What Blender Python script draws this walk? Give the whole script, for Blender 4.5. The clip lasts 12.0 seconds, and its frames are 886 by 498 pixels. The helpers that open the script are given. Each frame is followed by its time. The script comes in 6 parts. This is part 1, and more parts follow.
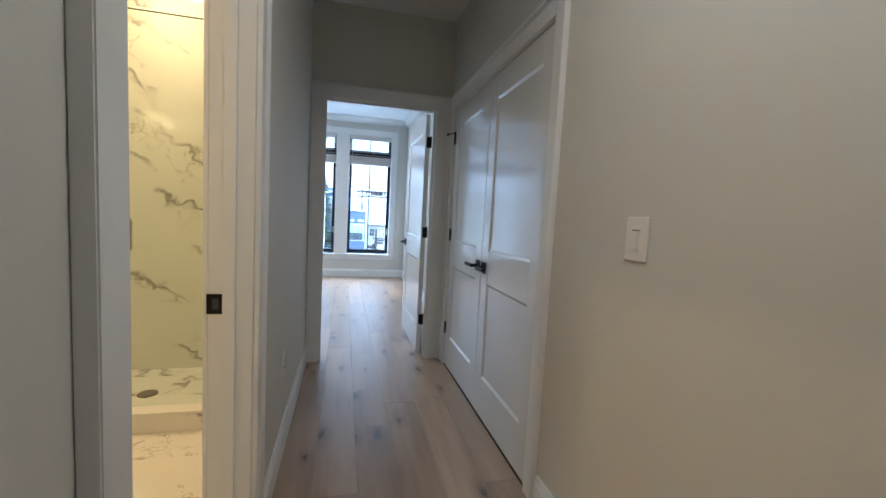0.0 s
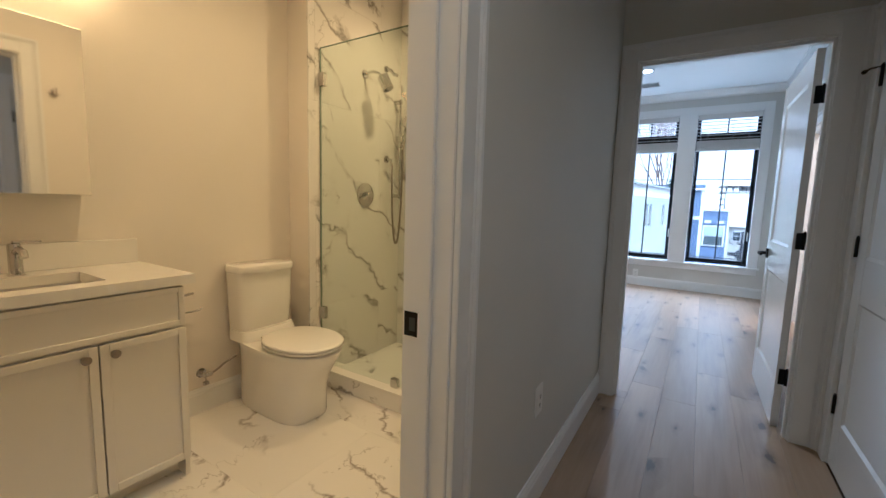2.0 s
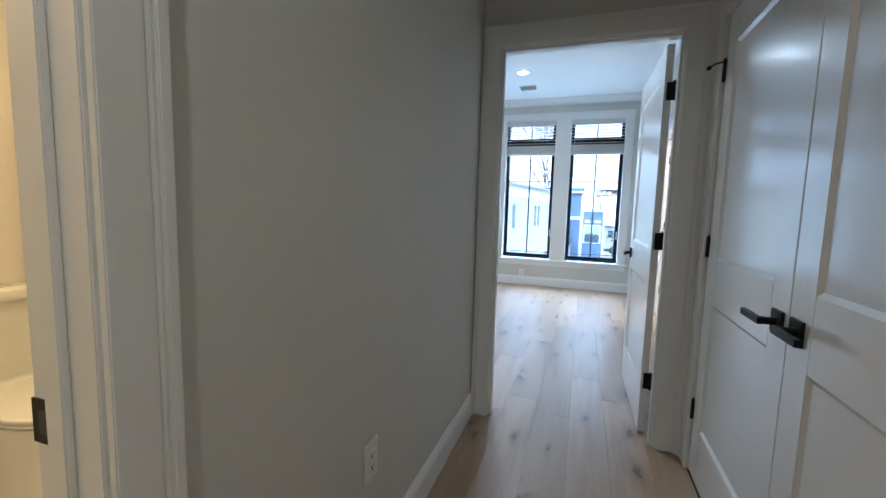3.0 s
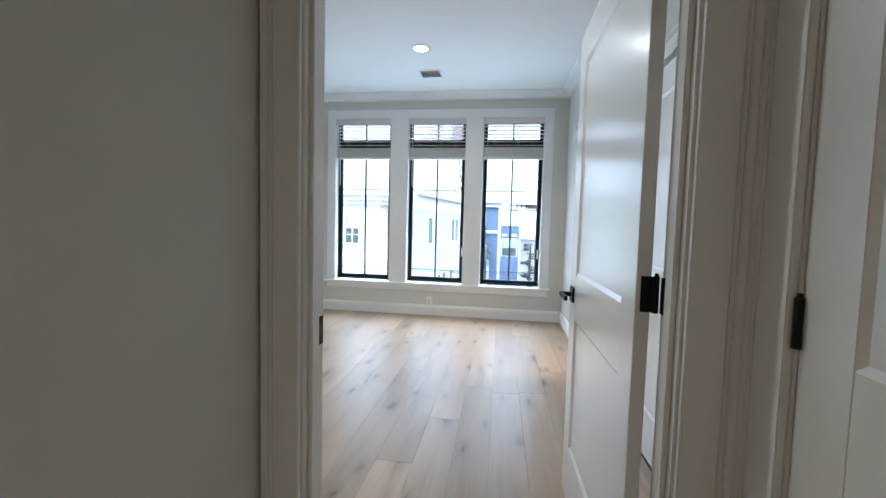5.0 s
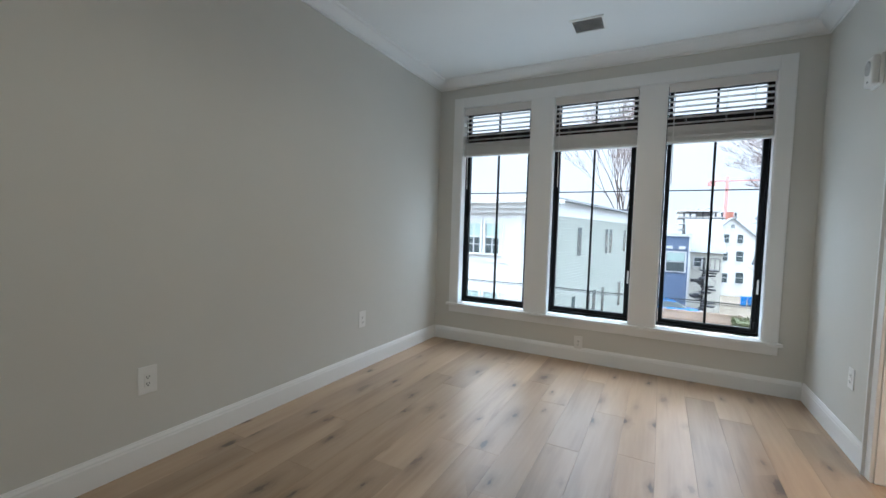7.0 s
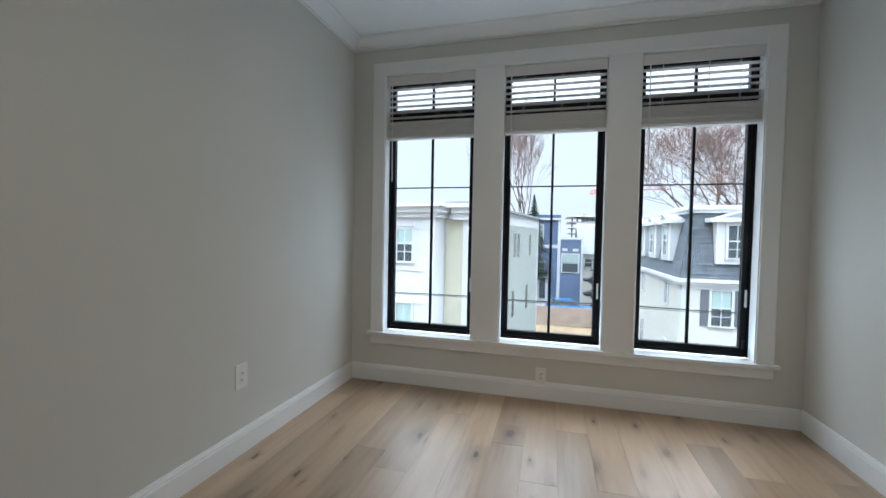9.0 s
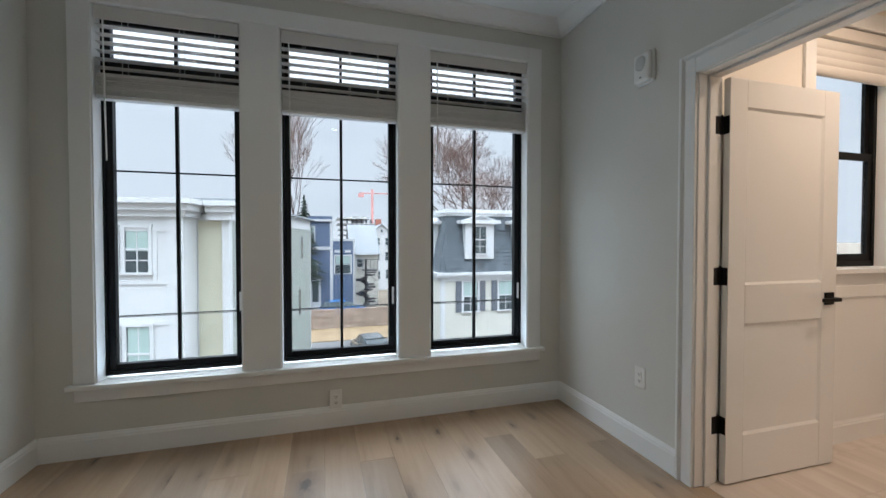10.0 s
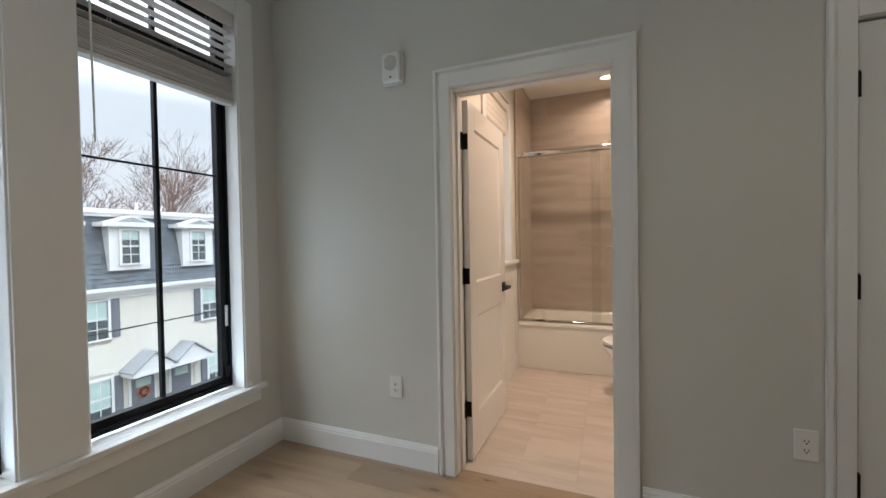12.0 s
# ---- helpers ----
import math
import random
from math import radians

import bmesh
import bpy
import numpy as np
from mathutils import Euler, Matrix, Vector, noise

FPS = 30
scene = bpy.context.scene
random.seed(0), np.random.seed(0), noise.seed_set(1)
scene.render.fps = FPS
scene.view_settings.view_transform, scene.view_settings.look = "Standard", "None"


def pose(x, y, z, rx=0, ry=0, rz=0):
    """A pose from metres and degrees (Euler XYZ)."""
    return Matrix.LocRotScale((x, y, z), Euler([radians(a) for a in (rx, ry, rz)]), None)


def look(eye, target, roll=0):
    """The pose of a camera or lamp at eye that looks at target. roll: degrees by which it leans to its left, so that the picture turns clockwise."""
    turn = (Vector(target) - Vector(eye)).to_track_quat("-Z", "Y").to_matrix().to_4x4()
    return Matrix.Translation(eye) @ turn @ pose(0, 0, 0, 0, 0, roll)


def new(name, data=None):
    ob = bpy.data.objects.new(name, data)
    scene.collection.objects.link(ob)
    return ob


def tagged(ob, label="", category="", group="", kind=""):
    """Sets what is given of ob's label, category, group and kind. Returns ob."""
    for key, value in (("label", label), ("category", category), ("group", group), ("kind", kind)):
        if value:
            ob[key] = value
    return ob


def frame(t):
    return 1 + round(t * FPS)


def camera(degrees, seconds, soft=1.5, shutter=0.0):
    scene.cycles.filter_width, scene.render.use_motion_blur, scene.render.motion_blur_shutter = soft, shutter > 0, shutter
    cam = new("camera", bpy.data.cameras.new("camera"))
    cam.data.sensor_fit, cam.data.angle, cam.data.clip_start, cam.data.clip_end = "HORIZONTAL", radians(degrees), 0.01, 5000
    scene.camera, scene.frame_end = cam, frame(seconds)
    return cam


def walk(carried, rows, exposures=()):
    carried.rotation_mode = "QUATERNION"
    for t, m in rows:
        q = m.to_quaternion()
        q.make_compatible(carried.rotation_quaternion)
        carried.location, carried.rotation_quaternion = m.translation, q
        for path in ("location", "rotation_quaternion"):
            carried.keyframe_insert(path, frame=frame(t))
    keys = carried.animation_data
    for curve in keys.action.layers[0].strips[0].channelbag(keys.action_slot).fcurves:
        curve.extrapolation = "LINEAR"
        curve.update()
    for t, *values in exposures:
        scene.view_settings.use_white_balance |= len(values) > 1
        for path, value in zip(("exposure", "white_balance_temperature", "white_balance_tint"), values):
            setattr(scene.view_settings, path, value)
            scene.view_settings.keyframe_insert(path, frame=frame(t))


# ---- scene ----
cam = camera(94.9, 12.0)
PATH = [
    (0, (0.117, 0.088, 1.199), (0.591, 2.024, 1.035), 3.0),
    (0.5, (0.21, 0.247, 1.192), (0.171, 2.238, 1.01), 3.2),
    (1, (0.347, 0.374, 1.202), (-0.211, 2.284, 1.0), 3.1),
    (1.5, (0.357, 0.514, 1.189), (-0.577, 2.269, 0.974), 2.5),
    (2, (0.327, 0.651, 1.196), (-0.733, 2.332, 0.969), 1.7),
    (2.5, (0.364, 0.88, 1.195), (-0.546, 2.645, 0.961), 1.5),
    (3, (0.403, 1.133, 1.192), (-0.239, 3.017, 0.988), 1.6),
    (3.2, (0.413, 1.264, 1.197), (-0.129, 3.179, 1.004), 1.5),
    (4.8, (0.424, 2.293, 1.214), (0.168, 4.273, 1.090), 1.5),
    (5, (0.415, 2.43, 1.207), (0.138, 4.406, 1.082), 1.5),
    (5.5, (0.388, 2.763, 1.224), (-0.008, 4.72, 1.112), 1.4),
    (6, (0.376, 3.081, 1.217), (-0.257, 4.976, 1.111), 1.5),
    (6.5, (0.282, 3.347, 1.250), (-0.614, 5.131, 1.131), 1.6),
    (8.5, (-0.241, 4.286, 1.215), (-1.217, 6.03, 1.143), 2.0),
    (9, (-0.426, 4.476, 1.233), (-0.941, 6.407, 1.171), 1.1),
    (9.5, (-0.453, 4.713, 1.229), (-0.448, 6.712, 1.183), 0.3),
    (10, (-0.559, 4.898, 1.228), (0.01, 6.814, 1.185), 0.0),
    (10.5, (-0.687, 5.078, 1.237), (0.346, 6.79, 1.182), -0.8),
    (11, (-0.734, 5.272, 1.229), (0.635, 6.729, 1.171), -1.0),
    (11.5, (-0.767, 5.498, 1.266), (0.87, 6.646, 1.206), -1.0),
    (12, (-0.789, 5.687, 1.247), (1.058, 6.454, 1.208), -1.0),
]
EXPOSURES = [(0.0, 1.10, 4150, 1), (1.0, 0.88, 4050, 1), (2.0, 0.76, 4250, 3), (3.0, 1.08, 4150, -1), (5.0, 0.98, 4600, 0), (6.5, 0.34, 4950, 0), (8.5, -0.02, 4950, 0), (9.5, -0.18, 5050, 0), (10.0, -0.42, 5150, 1),
             (10.5, -0.48, 5400, 3), (11.5, -0.44, 5500, 3), (12.0, -0.26, 5350, 2)]
walk(cam, [(t, look(eye, target, roll)) for t, eye, target, roll in PATH], EXPOSURES)

# ---- world, sun, exposure ----
world = bpy.data.worlds.new("sky")
scene.world = world
world.use_nodes = True
wn, wl = world.node_tree.nodes, world.node_tree.links
sky = wn.new("ShaderNodeTexSky")
sky.sky_type, sky.sun_disc = "NISHITA", False
sky.sun_elevation, sky.sun_rotation = radians(42), radians(135)
sky.air_density, sky.dust_density = 1.0, 2.5
wcoord = wn.new("ShaderNodeTexCoord")
wmap = wn.new("ShaderNodeMapping")
wmap.inputs["Scale"].default_value = (1.6, 1.6, 5.0)
wnoise = wn.new("ShaderNodeTexNoise")
wnoise.inputs["Scale"].default_value, wnoise.inputs["Detail"].default_value = 1.7, 6
wramp = wn.new("ShaderNodeValToRGB")
wramp.color_ramp.elements[0].position, wramp.color_ramp.elements[1].position = 0.05, 0.50
wramp.color_ramp.elements[0].color = (0.78, 0.78, 0.78, 1)
wmix = wn.new("ShaderNodeMix")
wmix.data_type = "RGBA"
wmix.inputs["B"].default_value = (11.3, 10.7, 10.5, 1)
wl.new(wcoord.outputs["Generated"], wmap.inputs["Vector"])
wl.new(wmap.outputs["Vector"], wnoise.inputs["Vector"])
wl.new(wnoise.outputs["Fac"], wramp.inputs["Fac"])
wl.new(wramp.outputs["Color"], wmix.inputs["Factor"])
wl.new(sky.outputs["Color"], wmix.inputs["A"])
wsep, wup, wgain = wn.new("ShaderNodeSeparateXYZ"), wn.new("ShaderNodeMapRange"), wn.new("ShaderNodeVectorMath")
wup.inputs["To Min"].default_value, wup.inputs["To Max"].default_value = 1.02, 7.4
wup.inputs["From Min"].default_value, wup.inputs["From Max"].default_value = 0.28, 0.80
wgain.operation = "SCALE"
wl.new(wcoord.outputs["Generated"], wsep.inputs[0])
wl.new(wsep.outputs["Z"], wup.inputs["Value"])
wl.new(wmix.outputs["Result"], wgain.inputs[0])
wl.new(wup.outputs["Result"], wgain.inputs["Scale"])
wl.new(wgain.outputs["Vector"], wn["Background"].inputs["Color"])
wn["Background"].inputs["Strength"].default_value = 0.15

sun = new("sun", bpy.data.lights.new("sun", "SUN"))
sun.data.energy, sun.data.angle, sun.data.color = 0.6, radians(14), (1.0, 0.95, 0.88)
sun.matrix_world = look((23, -23, 30), (0, 0, 0))


def down_lamp(name, x, y, z, watts, color, radius=0.05, spread=150):
    """The light of a recessed fixture, just under its lens."""
    lamp = new(name, bpy.data.lights.new(name, "AREA"))
    lamp.data.shape, lamp.data.size, lamp.data.energy, lamp.data.color = "DISK", radius * 2, watts, color
    lamp.data.spread = radians(spread)
    lamp.matrix_world = pose(x, y, z)
    return lamp


WARM, ROSY, NEUTRAL = (1.0, 0.52, 0.155), (1.0, 0.65, 0.42), (1.0, 0.78, 0.55)
down_lamp("bedroom_lamp", -0.39, 6.32, 2.845, 3.6, NEUTRAL, 0.06)
down_lamp("bedroom_lamp", -0.37, 4.44, 2.845, 8.0, NEUTRAL, 0.06)
# unseen warm lamp added to brighten the hall, its position assumed
down_lamp("hall_fill_lamp", 0.39, 0.60, 2.715, 4.0, (1.0, 0.68, 0.40))
down_lamp("shower_lamp", -1.02, 2.86, 2.715, 6.6, WARM)
down_lamp("bath_lamp", -1.10, 1.55, 2.715, 5.8, WARM)
down_lamp("ensuite_lamp", 3.60, 5.72, 2.835, 6, ROSY)
down_lamp("ensuite_lamp", 2.20, 5.75, 2.835, 25, ROSY)

# added fill strips, one on each window sill, aimed up in place of sky light
for x in (-1.41, -0.43, 0.54):
    lamp = new("sill_fill_lamp", bpy.data.lights.new("sill_fill_lamp", "AREA"))
    lamp.data.shape, lamp.data.size, lamp.data.size_y = "RECTANGLE", 0.68, 0.05
    lamp.data.energy, lamp.data.color, lamp.data.spread = 1.7, (0.86, 0.95, 1.0), radians(105)
    lamp.matrix_world = look((x, 7.700, 0.430), (x, 7.700 - 0.40, 1.43))

# ---- materials ----


def base_mat(name):
    m = bpy.data.materials.new(name)
    m.use_nodes = True
    return m, m.node_tree.nodes, m.node_tree.links, m.node_tree.nodes["Principled BSDF"]


def ramp(n, stops):
    r = n.new("ShaderNodeValToRGB")
    e = r.color_ramp.elements
    while len(e) < len(stops):
        e.new(0.5)
    for el, (p, c) in zip(e, stops):
        el.position, el.color = p, (*c, 1)
    return r


def add_bump(n, l, bsdf, height, strength, distance=0.002):
    b = n.new("ShaderNodeBump")
    b.inputs["Strength"].default_value, b.inputs["Distance"].default_value = strength, distance
    l.new(height, b.inputs["Height"])
    l.new(b.outputs["Normal"], bsdf.inputs["Normal"])


def paint(name, col, rough, var=0.05, scale=1.3, fine=90.0, bump=0.08, metal=0.0, coat=0.0, uneven=0.06, coat_rough=0.05):
    """A painted or moulded surface: faint large blotches, fine relief, uneven gloss."""
    m, n, l, b = base_mat(name)
    g = n.new("ShaderNodeNewGeometry")
    big, small = n.new("ShaderNodeTexNoise"), n.new("ShaderNodeTexNoise")
    big.inputs["Scale"].default_value, big.inputs["Detail"].default_value = scale, 4
    small.inputs["Scale"].default_value, small.inputs["Detail"].default_value = fine, 3
    for t in (big, small):
        l.new(g.outputs["Position"], t.inputs["Vector"])
    lo, hi = [c * (1 - var) for c in col], [min(1, c * (1 + var)) for c in col]
    r = ramp(n, [(0.3, lo), (0.7, hi)])
    l.new(big.outputs["Fac"], r.inputs["Fac"])
    l.new(r.outputs["Color"], b.inputs["Base Color"])
    rr = n.new("ShaderNodeMapRange")
    rr.inputs["To Min"].default_value, rr.inputs["To Max"].default_value = max(0, rough - uneven), min(1, rough + uneven)
    l.new(small.outputs["Fac"], rr.inputs["Value"])
    l.new(rr.outputs["Result"], b.inputs["Roughness"])
    b.inputs["Metallic"].default_value, b.inputs["Coat Weight"].default_value = metal, coat
    b.inputs["Coat Roughness"].default_value = coat_rough
    if bump:
        add_bump(n, l, b, small.outputs["Fac"], bump)
    return m


def oak_planks(name):
    """Oiled oak with long grain, knots and a tone of its own for each plank."""
    m, n, l, b = base_mat(name)
    g, info = n.new("ShaderNodeNewGeometry"), n.new("ShaderNodeObjectInfo")
    off = n.new("ShaderNodeVectorMath")
    off.operation = "MULTIPLY_ADD"
    off.inputs[1].default_value = (1, 1, 1)
    cmb = n.new("ShaderNodeCombineXYZ")
    for i, k in enumerate((37.0, 91.0, 13.0)):
        mu = n.new("ShaderNodeMath")
        mu.operation = "MULTIPLY"
        mu.inputs[1].default_value = k
        l.new(info.outputs["Random"], mu.inputs[0])
        l.new(mu.outputs[0], cmb.inputs[i])
    l.new(g.outputs["Position"], off.inputs[0])
    l.new(cmb.outputs[0], off.inputs[2])

    def tex(kind, scale3, scale, **kw):
        mp = n.new("ShaderNodeMapping")
        mp.inputs["Scale"].default_value = scale3
        l.new(off.outputs[0], mp.inputs["Vector"])
        t = n.new(kind)
        t.inputs["Scale"].default_value = scale
        for k, v in kw.items():
            t.inputs[k].default_value = v
        l.new(mp.outputs[0], t.inputs["Vector"])
        return t
    grain = tex("ShaderNodeTexNoise", (14, 0.8, 14), 3.0, Detail=6.0, Roughness=0.6, Distortion=0.25)
    cath = tex("ShaderNodeTexNoise", (5, 0.6, 5), 1.4, Detail=2.0, Distortion=0.2)
    knot = tex("ShaderNodeTexVoronoi", (5.0, 1.9, 5.0), 1.0, Randomness=1.0)
    knot.voronoi_dimensions = "2D"
    base = ramp(n, [(0.28, (0.25, 0.172, 0.108)), (0.46, (0.375, 0.274, 0.180)), (0.68, (0.455, 0.345, 0.238))])
    mixa = n.new("ShaderNodeMix")
    mixa.inputs["Factor"].default_value = 0.68
    l.new(grain.outputs["Fac"], mixa.inputs["A"])
    l.new(cath.outputs["Fac"], mixa.inputs["B"])
    l.new(mixa.outputs["Result"], base.inputs["Fac"])
    tone = n.new("ShaderNodeMapRange")
    tone.inputs["To Min"].default_value, tone.inputs["To Max"].default_value = 0.80, 1.10
    l.new(info.outputs["Random"], tone.inputs["Value"])
    hsv = n.new("ShaderNodeHueSaturation")
    hsv.inputs["Saturation"].default_value = 1.08
    l.new(tone.outputs["Result"], hsv.inputs["Value"])
    l.new(base.outputs["Color"], hsv.inputs["Color"])
    kr = ramp(n, [(0.0, (0.98, 0.98, 0.98)), (0.09, (0.90, 0.90, 0.90)), (0.12, (0.50, 0.50, 0.50)), (0.22, (0.22, 0.22, 0.22)), (0.42, (0, 0, 0))])
    some = n.new("ShaderNodeMapRange")
    some.inputs["From Min"].default_value, some.inputs["From Max"].default_value = 0.28, 0.48
    kept = n.new("ShaderNodeMath")
    kept.operation = "MULTIPLY"
    wob = n.new("ShaderNodeMath")
    wob.operation = "MULTIPLY_ADD"
    wob.inputs[1].default_value = 0.42
    blot = tex("ShaderNodeTexNoise", (11, 4, 11), 1.9, Detail=6.0, Roughness=0.68)
    l.new(blot.outputs["Fac"], wob.inputs[0])
    l.new(knot.outputs["Distance"], wob.inputs[2])
    sub = n.new("ShaderNodeMath")
    sub.operation = "SUBTRACT"
    sub.inputs[1].default_value = 0.185
    l.new(wob.outputs[0], sub.inputs[0])
    # knots of many sizes
    tint, size, grow = n.new("ShaderNodeSeparateColor"), n.new("ShaderNodeMapRange"), n.new("ShaderNodeMath")
    size.inputs["To Min"].default_value, size.inputs["To Max"].default_value = 0.7, 2.7
    grow.operation = "MULTIPLY"
    l.new(knot.outputs["Color"], tint.inputs[0])
    l.new(tint.outputs["Blue"], size.inputs["Value"])
    l.new(sub.outputs[0], grow.inputs[0])
    l.new(size.outputs["Result"], grow.inputs[1])
    l.new(grow.outputs[0], kr.inputs["Fac"])
    km = n.new("ShaderNodeMix")
    km.data_type = "RGBA"
    km.inputs["B"].default_value = (0.075, 0.050, 0.036, 1)
    l.new(knot.outputs["Color"], some.inputs["Value"])
    l.new(kr.outputs["Color"], kept.inputs[0])
    l.new(some.outputs["Result"], kept.inputs[1])
    l.new(kept.outputs[0], km.inputs["Factor"])
    l.new(hsv.outputs["Color"], km.inputs["A"])
    l.new(km.outputs["Result"], b.inputs["Base Color"])
    rr = n.new("ShaderNodeMapRange")
    rr.inputs["To Min"].default_value, rr.inputs["To Max"].default_value = 0.31, 0.42
    l.new(cath.outputs["Fac"], rr.inputs["Value"])
    l.new(rr.outputs["Result"], b.inputs["Roughness"])
    b.inputs["Specular IOR Level"].default_value = 0.75
    add_bump(n, l, b, grain.outputs["Fac"], 0.03, 0.001)
    return m


def veined(name, ground, vein, rough, across, pitch=0.42, scale=1.6, swing=7.0, width=0.05, amount=0.9, spread=(0.46, 0.58)):
    """Polished stone with branching veins, shifted piece by piece."""
    m, n, l, b = base_mat(name)
    g, info = n.new("ShaderNodeNewGeometry"), n.new("ShaderNodeObjectInfo")
    mul = n.new("ShaderNodeMath")
    mul.operation = "MULTIPLY"
    mul.inputs[1].default_value = 53.0
    l.new(info.outputs["Random"], mul.inputs[0])
    add = n.new("ShaderNodeVectorMath")
    l.new(g.outputs["Position"], add.inputs[0])
    l.new(mul.outputs[0], add.inputs[1])

    def noise(sc, detail, rough_, dist):
        t = n.new("ShaderNodeTexNoise")
        for k, v in (("Scale", sc), ("Detail", detail), ("Roughness", rough_), ("Distortion", dist)):
            t.inputs[k].default_value = v
        l.new(add.outputs[0], t.inputs["Vector"])
        return t

    def bands(direction, length, bend, t):
        """Wavering parallel lines: 0.5 at the middle of each."""
        dot, ph, sn, half = n.new("ShaderNodeVectorMath"), n.new("ShaderNodeMath"), n.new("ShaderNodeMath"), n.new("ShaderNodeMath")
        dot.operation = "DOT_PRODUCT"
        dot.inputs[1].default_value = [c * 2 * math.pi / length for c in direction]
        l.new(add.outputs[0], dot.inputs[0])
        ph.operation, sn.operation, half.operation = "MULTIPLY_ADD", "SINE", "MULTIPLY_ADD"
        ph.inputs[1].default_value, half.inputs[1].default_value, half.inputs[2].default_value = bend, 0.5, 0.5
        l.new(t.outputs["Fac"], ph.inputs[0])
        l.new(dot.outputs["Value"], ph.inputs[2])
        l.new(ph.outputs[0], sn.inputs[0])
        l.new(sn.outputs[0], half.inputs[0])
        return half
    wav, fine_wav = noise(scale, 6, 0.62, 0.3), noise(scale * 2.3, 5, 0.6, 0.4)
    mask, cloud = noise(scale * 1.5, 3, 0.5, 0.2), noise(scale * 0.9, 5, 0.5, 0.0)
    warp = bands(across, pitch, swing, wav)
    thin = bands((across[1], -across[2], across[0]), pitch * 1.3, swing * 1.2, fine_wav)
    vr = ramp(n, [(0.5 - width * 1.2, (0, 0, 0)), (0.5, (1, 1, 1)), (0.5 + width * 0.7, (0.45, 0.45, 0.45)), (0.5 + width * 1.8, (0, 0, 0))])
    l.new(warp.outputs[0], vr.inputs["Fac"])
    mr = ramp(n, [(spread[0], (0, 0, 0)), (spread[1], (amount, amount, amount))])
    l.new(mask.outputs["Fac"], mr.inputs["Fac"])
    tr = ramp(n, [(0.5 - width * 0.5, (0, 0, 0)), (0.5, (0.7, 0.7, 0.7)), (0.5 + width * 0.5, (0, 0, 0))])
    l.new(thin.outputs[0], tr.inputs["Fac"])
    both = n.new("ShaderNodeMath")
    both.operation = "MAXIMUM"
    l.new(vr.outputs["Color"], both.inputs[0])
    l.new(tr.outputs["Color"], both.inputs[1])
    mm = n.new("ShaderNodeMath")
    mm.operation = "MULTIPLY"
    l.new(both.outputs[0], mm.inputs[0])
    l.new(mr.outputs["Color"], mm.inputs[1])
    gr = ramp(n, [(0.3, [c * 0.93 for c in ground]), (0.65, ground)])
    l.new(cloud.outputs["Fac"], gr.inputs["Fac"])
    mx = n.new("ShaderNodeMix")
    mx.data_type = "RGBA"
    mx.inputs["B"].default_value = (*vein, 1)
    l.new(mm.outputs[0], mx.inputs["Factor"])
    l.new(gr.outputs["Color"], mx.inputs["A"])
    l.new(mx.outputs["Result"], b.inputs["Base Color"])
    b.inputs["Roughness"].default_value = rough
    return m


def streaked(name, a, c, rough, stretch, scale=2.0):
    """Stone-look porcelain with long straight streaks, shifted piece by piece."""
    m, n, l, b = base_mat(name)
    g, info = n.new("ShaderNodeNewGeometry"), n.new("ShaderNodeObjectInfo")
    mul = n.new("ShaderNodeMath")
    mul.operation = "MULTIPLY"
    mul.inputs[1].default_value = 41.0
    l.new(info.outputs["Random"], mul.inputs[0])
    add = n.new("ShaderNodeVectorMath")
    l.new(g.outputs["Position"], add.inputs[0])
    l.new(mul.outputs[0], add.inputs[1])
    mp = n.new("ShaderNodeMapping")
    mp.inputs["Scale"].default_value = stretch
    l.new(add.outputs[0], mp.inputs["Vector"])
    t = n.new("ShaderNodeTexNoise")
    t.inputs["Scale"].default_value, t.inputs["Detail"].default_value, t.inputs["Distortion"].default_value = scale, 5, 0.5
    l.new(mp.outputs[0], t.inputs["Vector"])
    r = ramp(n, [(0.3, c), (0.48, [(p + q) / 2 for p, q in zip(a, c)]), (0.62, a)])
    l.new(t.outputs["Fac"], r.inputs["Fac"])
    l.new(r.outputs["Color"], b.inputs["Base Color"])
    b.inputs["Roughness"].default_value = rough
    add_bump(n, l, b, t.outputs["Fac"], 0.05)
    return m


def clear_glass(name, tint=(1, 1, 1), gloss=0.9):
    m, n, l, b = base_mat(name)
    n.remove(b)
    tr, gl, lw, mx = n.new("ShaderNodeBsdfTransparent"), n.new("ShaderNodeBsdfGlossy"), n.new("ShaderNodeLayerWeight"), n.new("ShaderNodeMixShader")
    tr.inputs["Color"].default_value = (*tint, 1)
    gl.inputs["Roughness"].default_value = 0.01
    gl.inputs["Color"].default_value = (gloss, gloss, gloss, 1)
    pw, ma = n.new("ShaderNodeMath"), n.new("ShaderNodeMath")
    pw.operation, ma.operation = "POWER", "MULTIPLY_ADD"
    pw.inputs[1].default_value, ma.inputs[1].default_value, ma.inputs[2].default_value = 5.0, 0.9, 0.03
    l.new(lw.outputs["Facing"], pw.inputs[0])
    l.new(pw.outputs[0], ma.inputs[0])
    l.new(ma.outputs[0], mx.inputs[0])
    l.new(tr.outputs[0], mx.inputs[1])
    l.new(gl.outputs[0], mx.inputs[2])
    l.new(mx.outputs[0], n["Material Output"].inputs["Surface"])
    return m


def glow(name, col, strength):
    m, n, l, b = base_mat(name)
    b.inputs["Base Color"].default_value = (*col, 1)
    b.inputs["Emission Color"].default_value, b.inputs["Emission Strength"].default_value = (*col, 1), strength
    return m


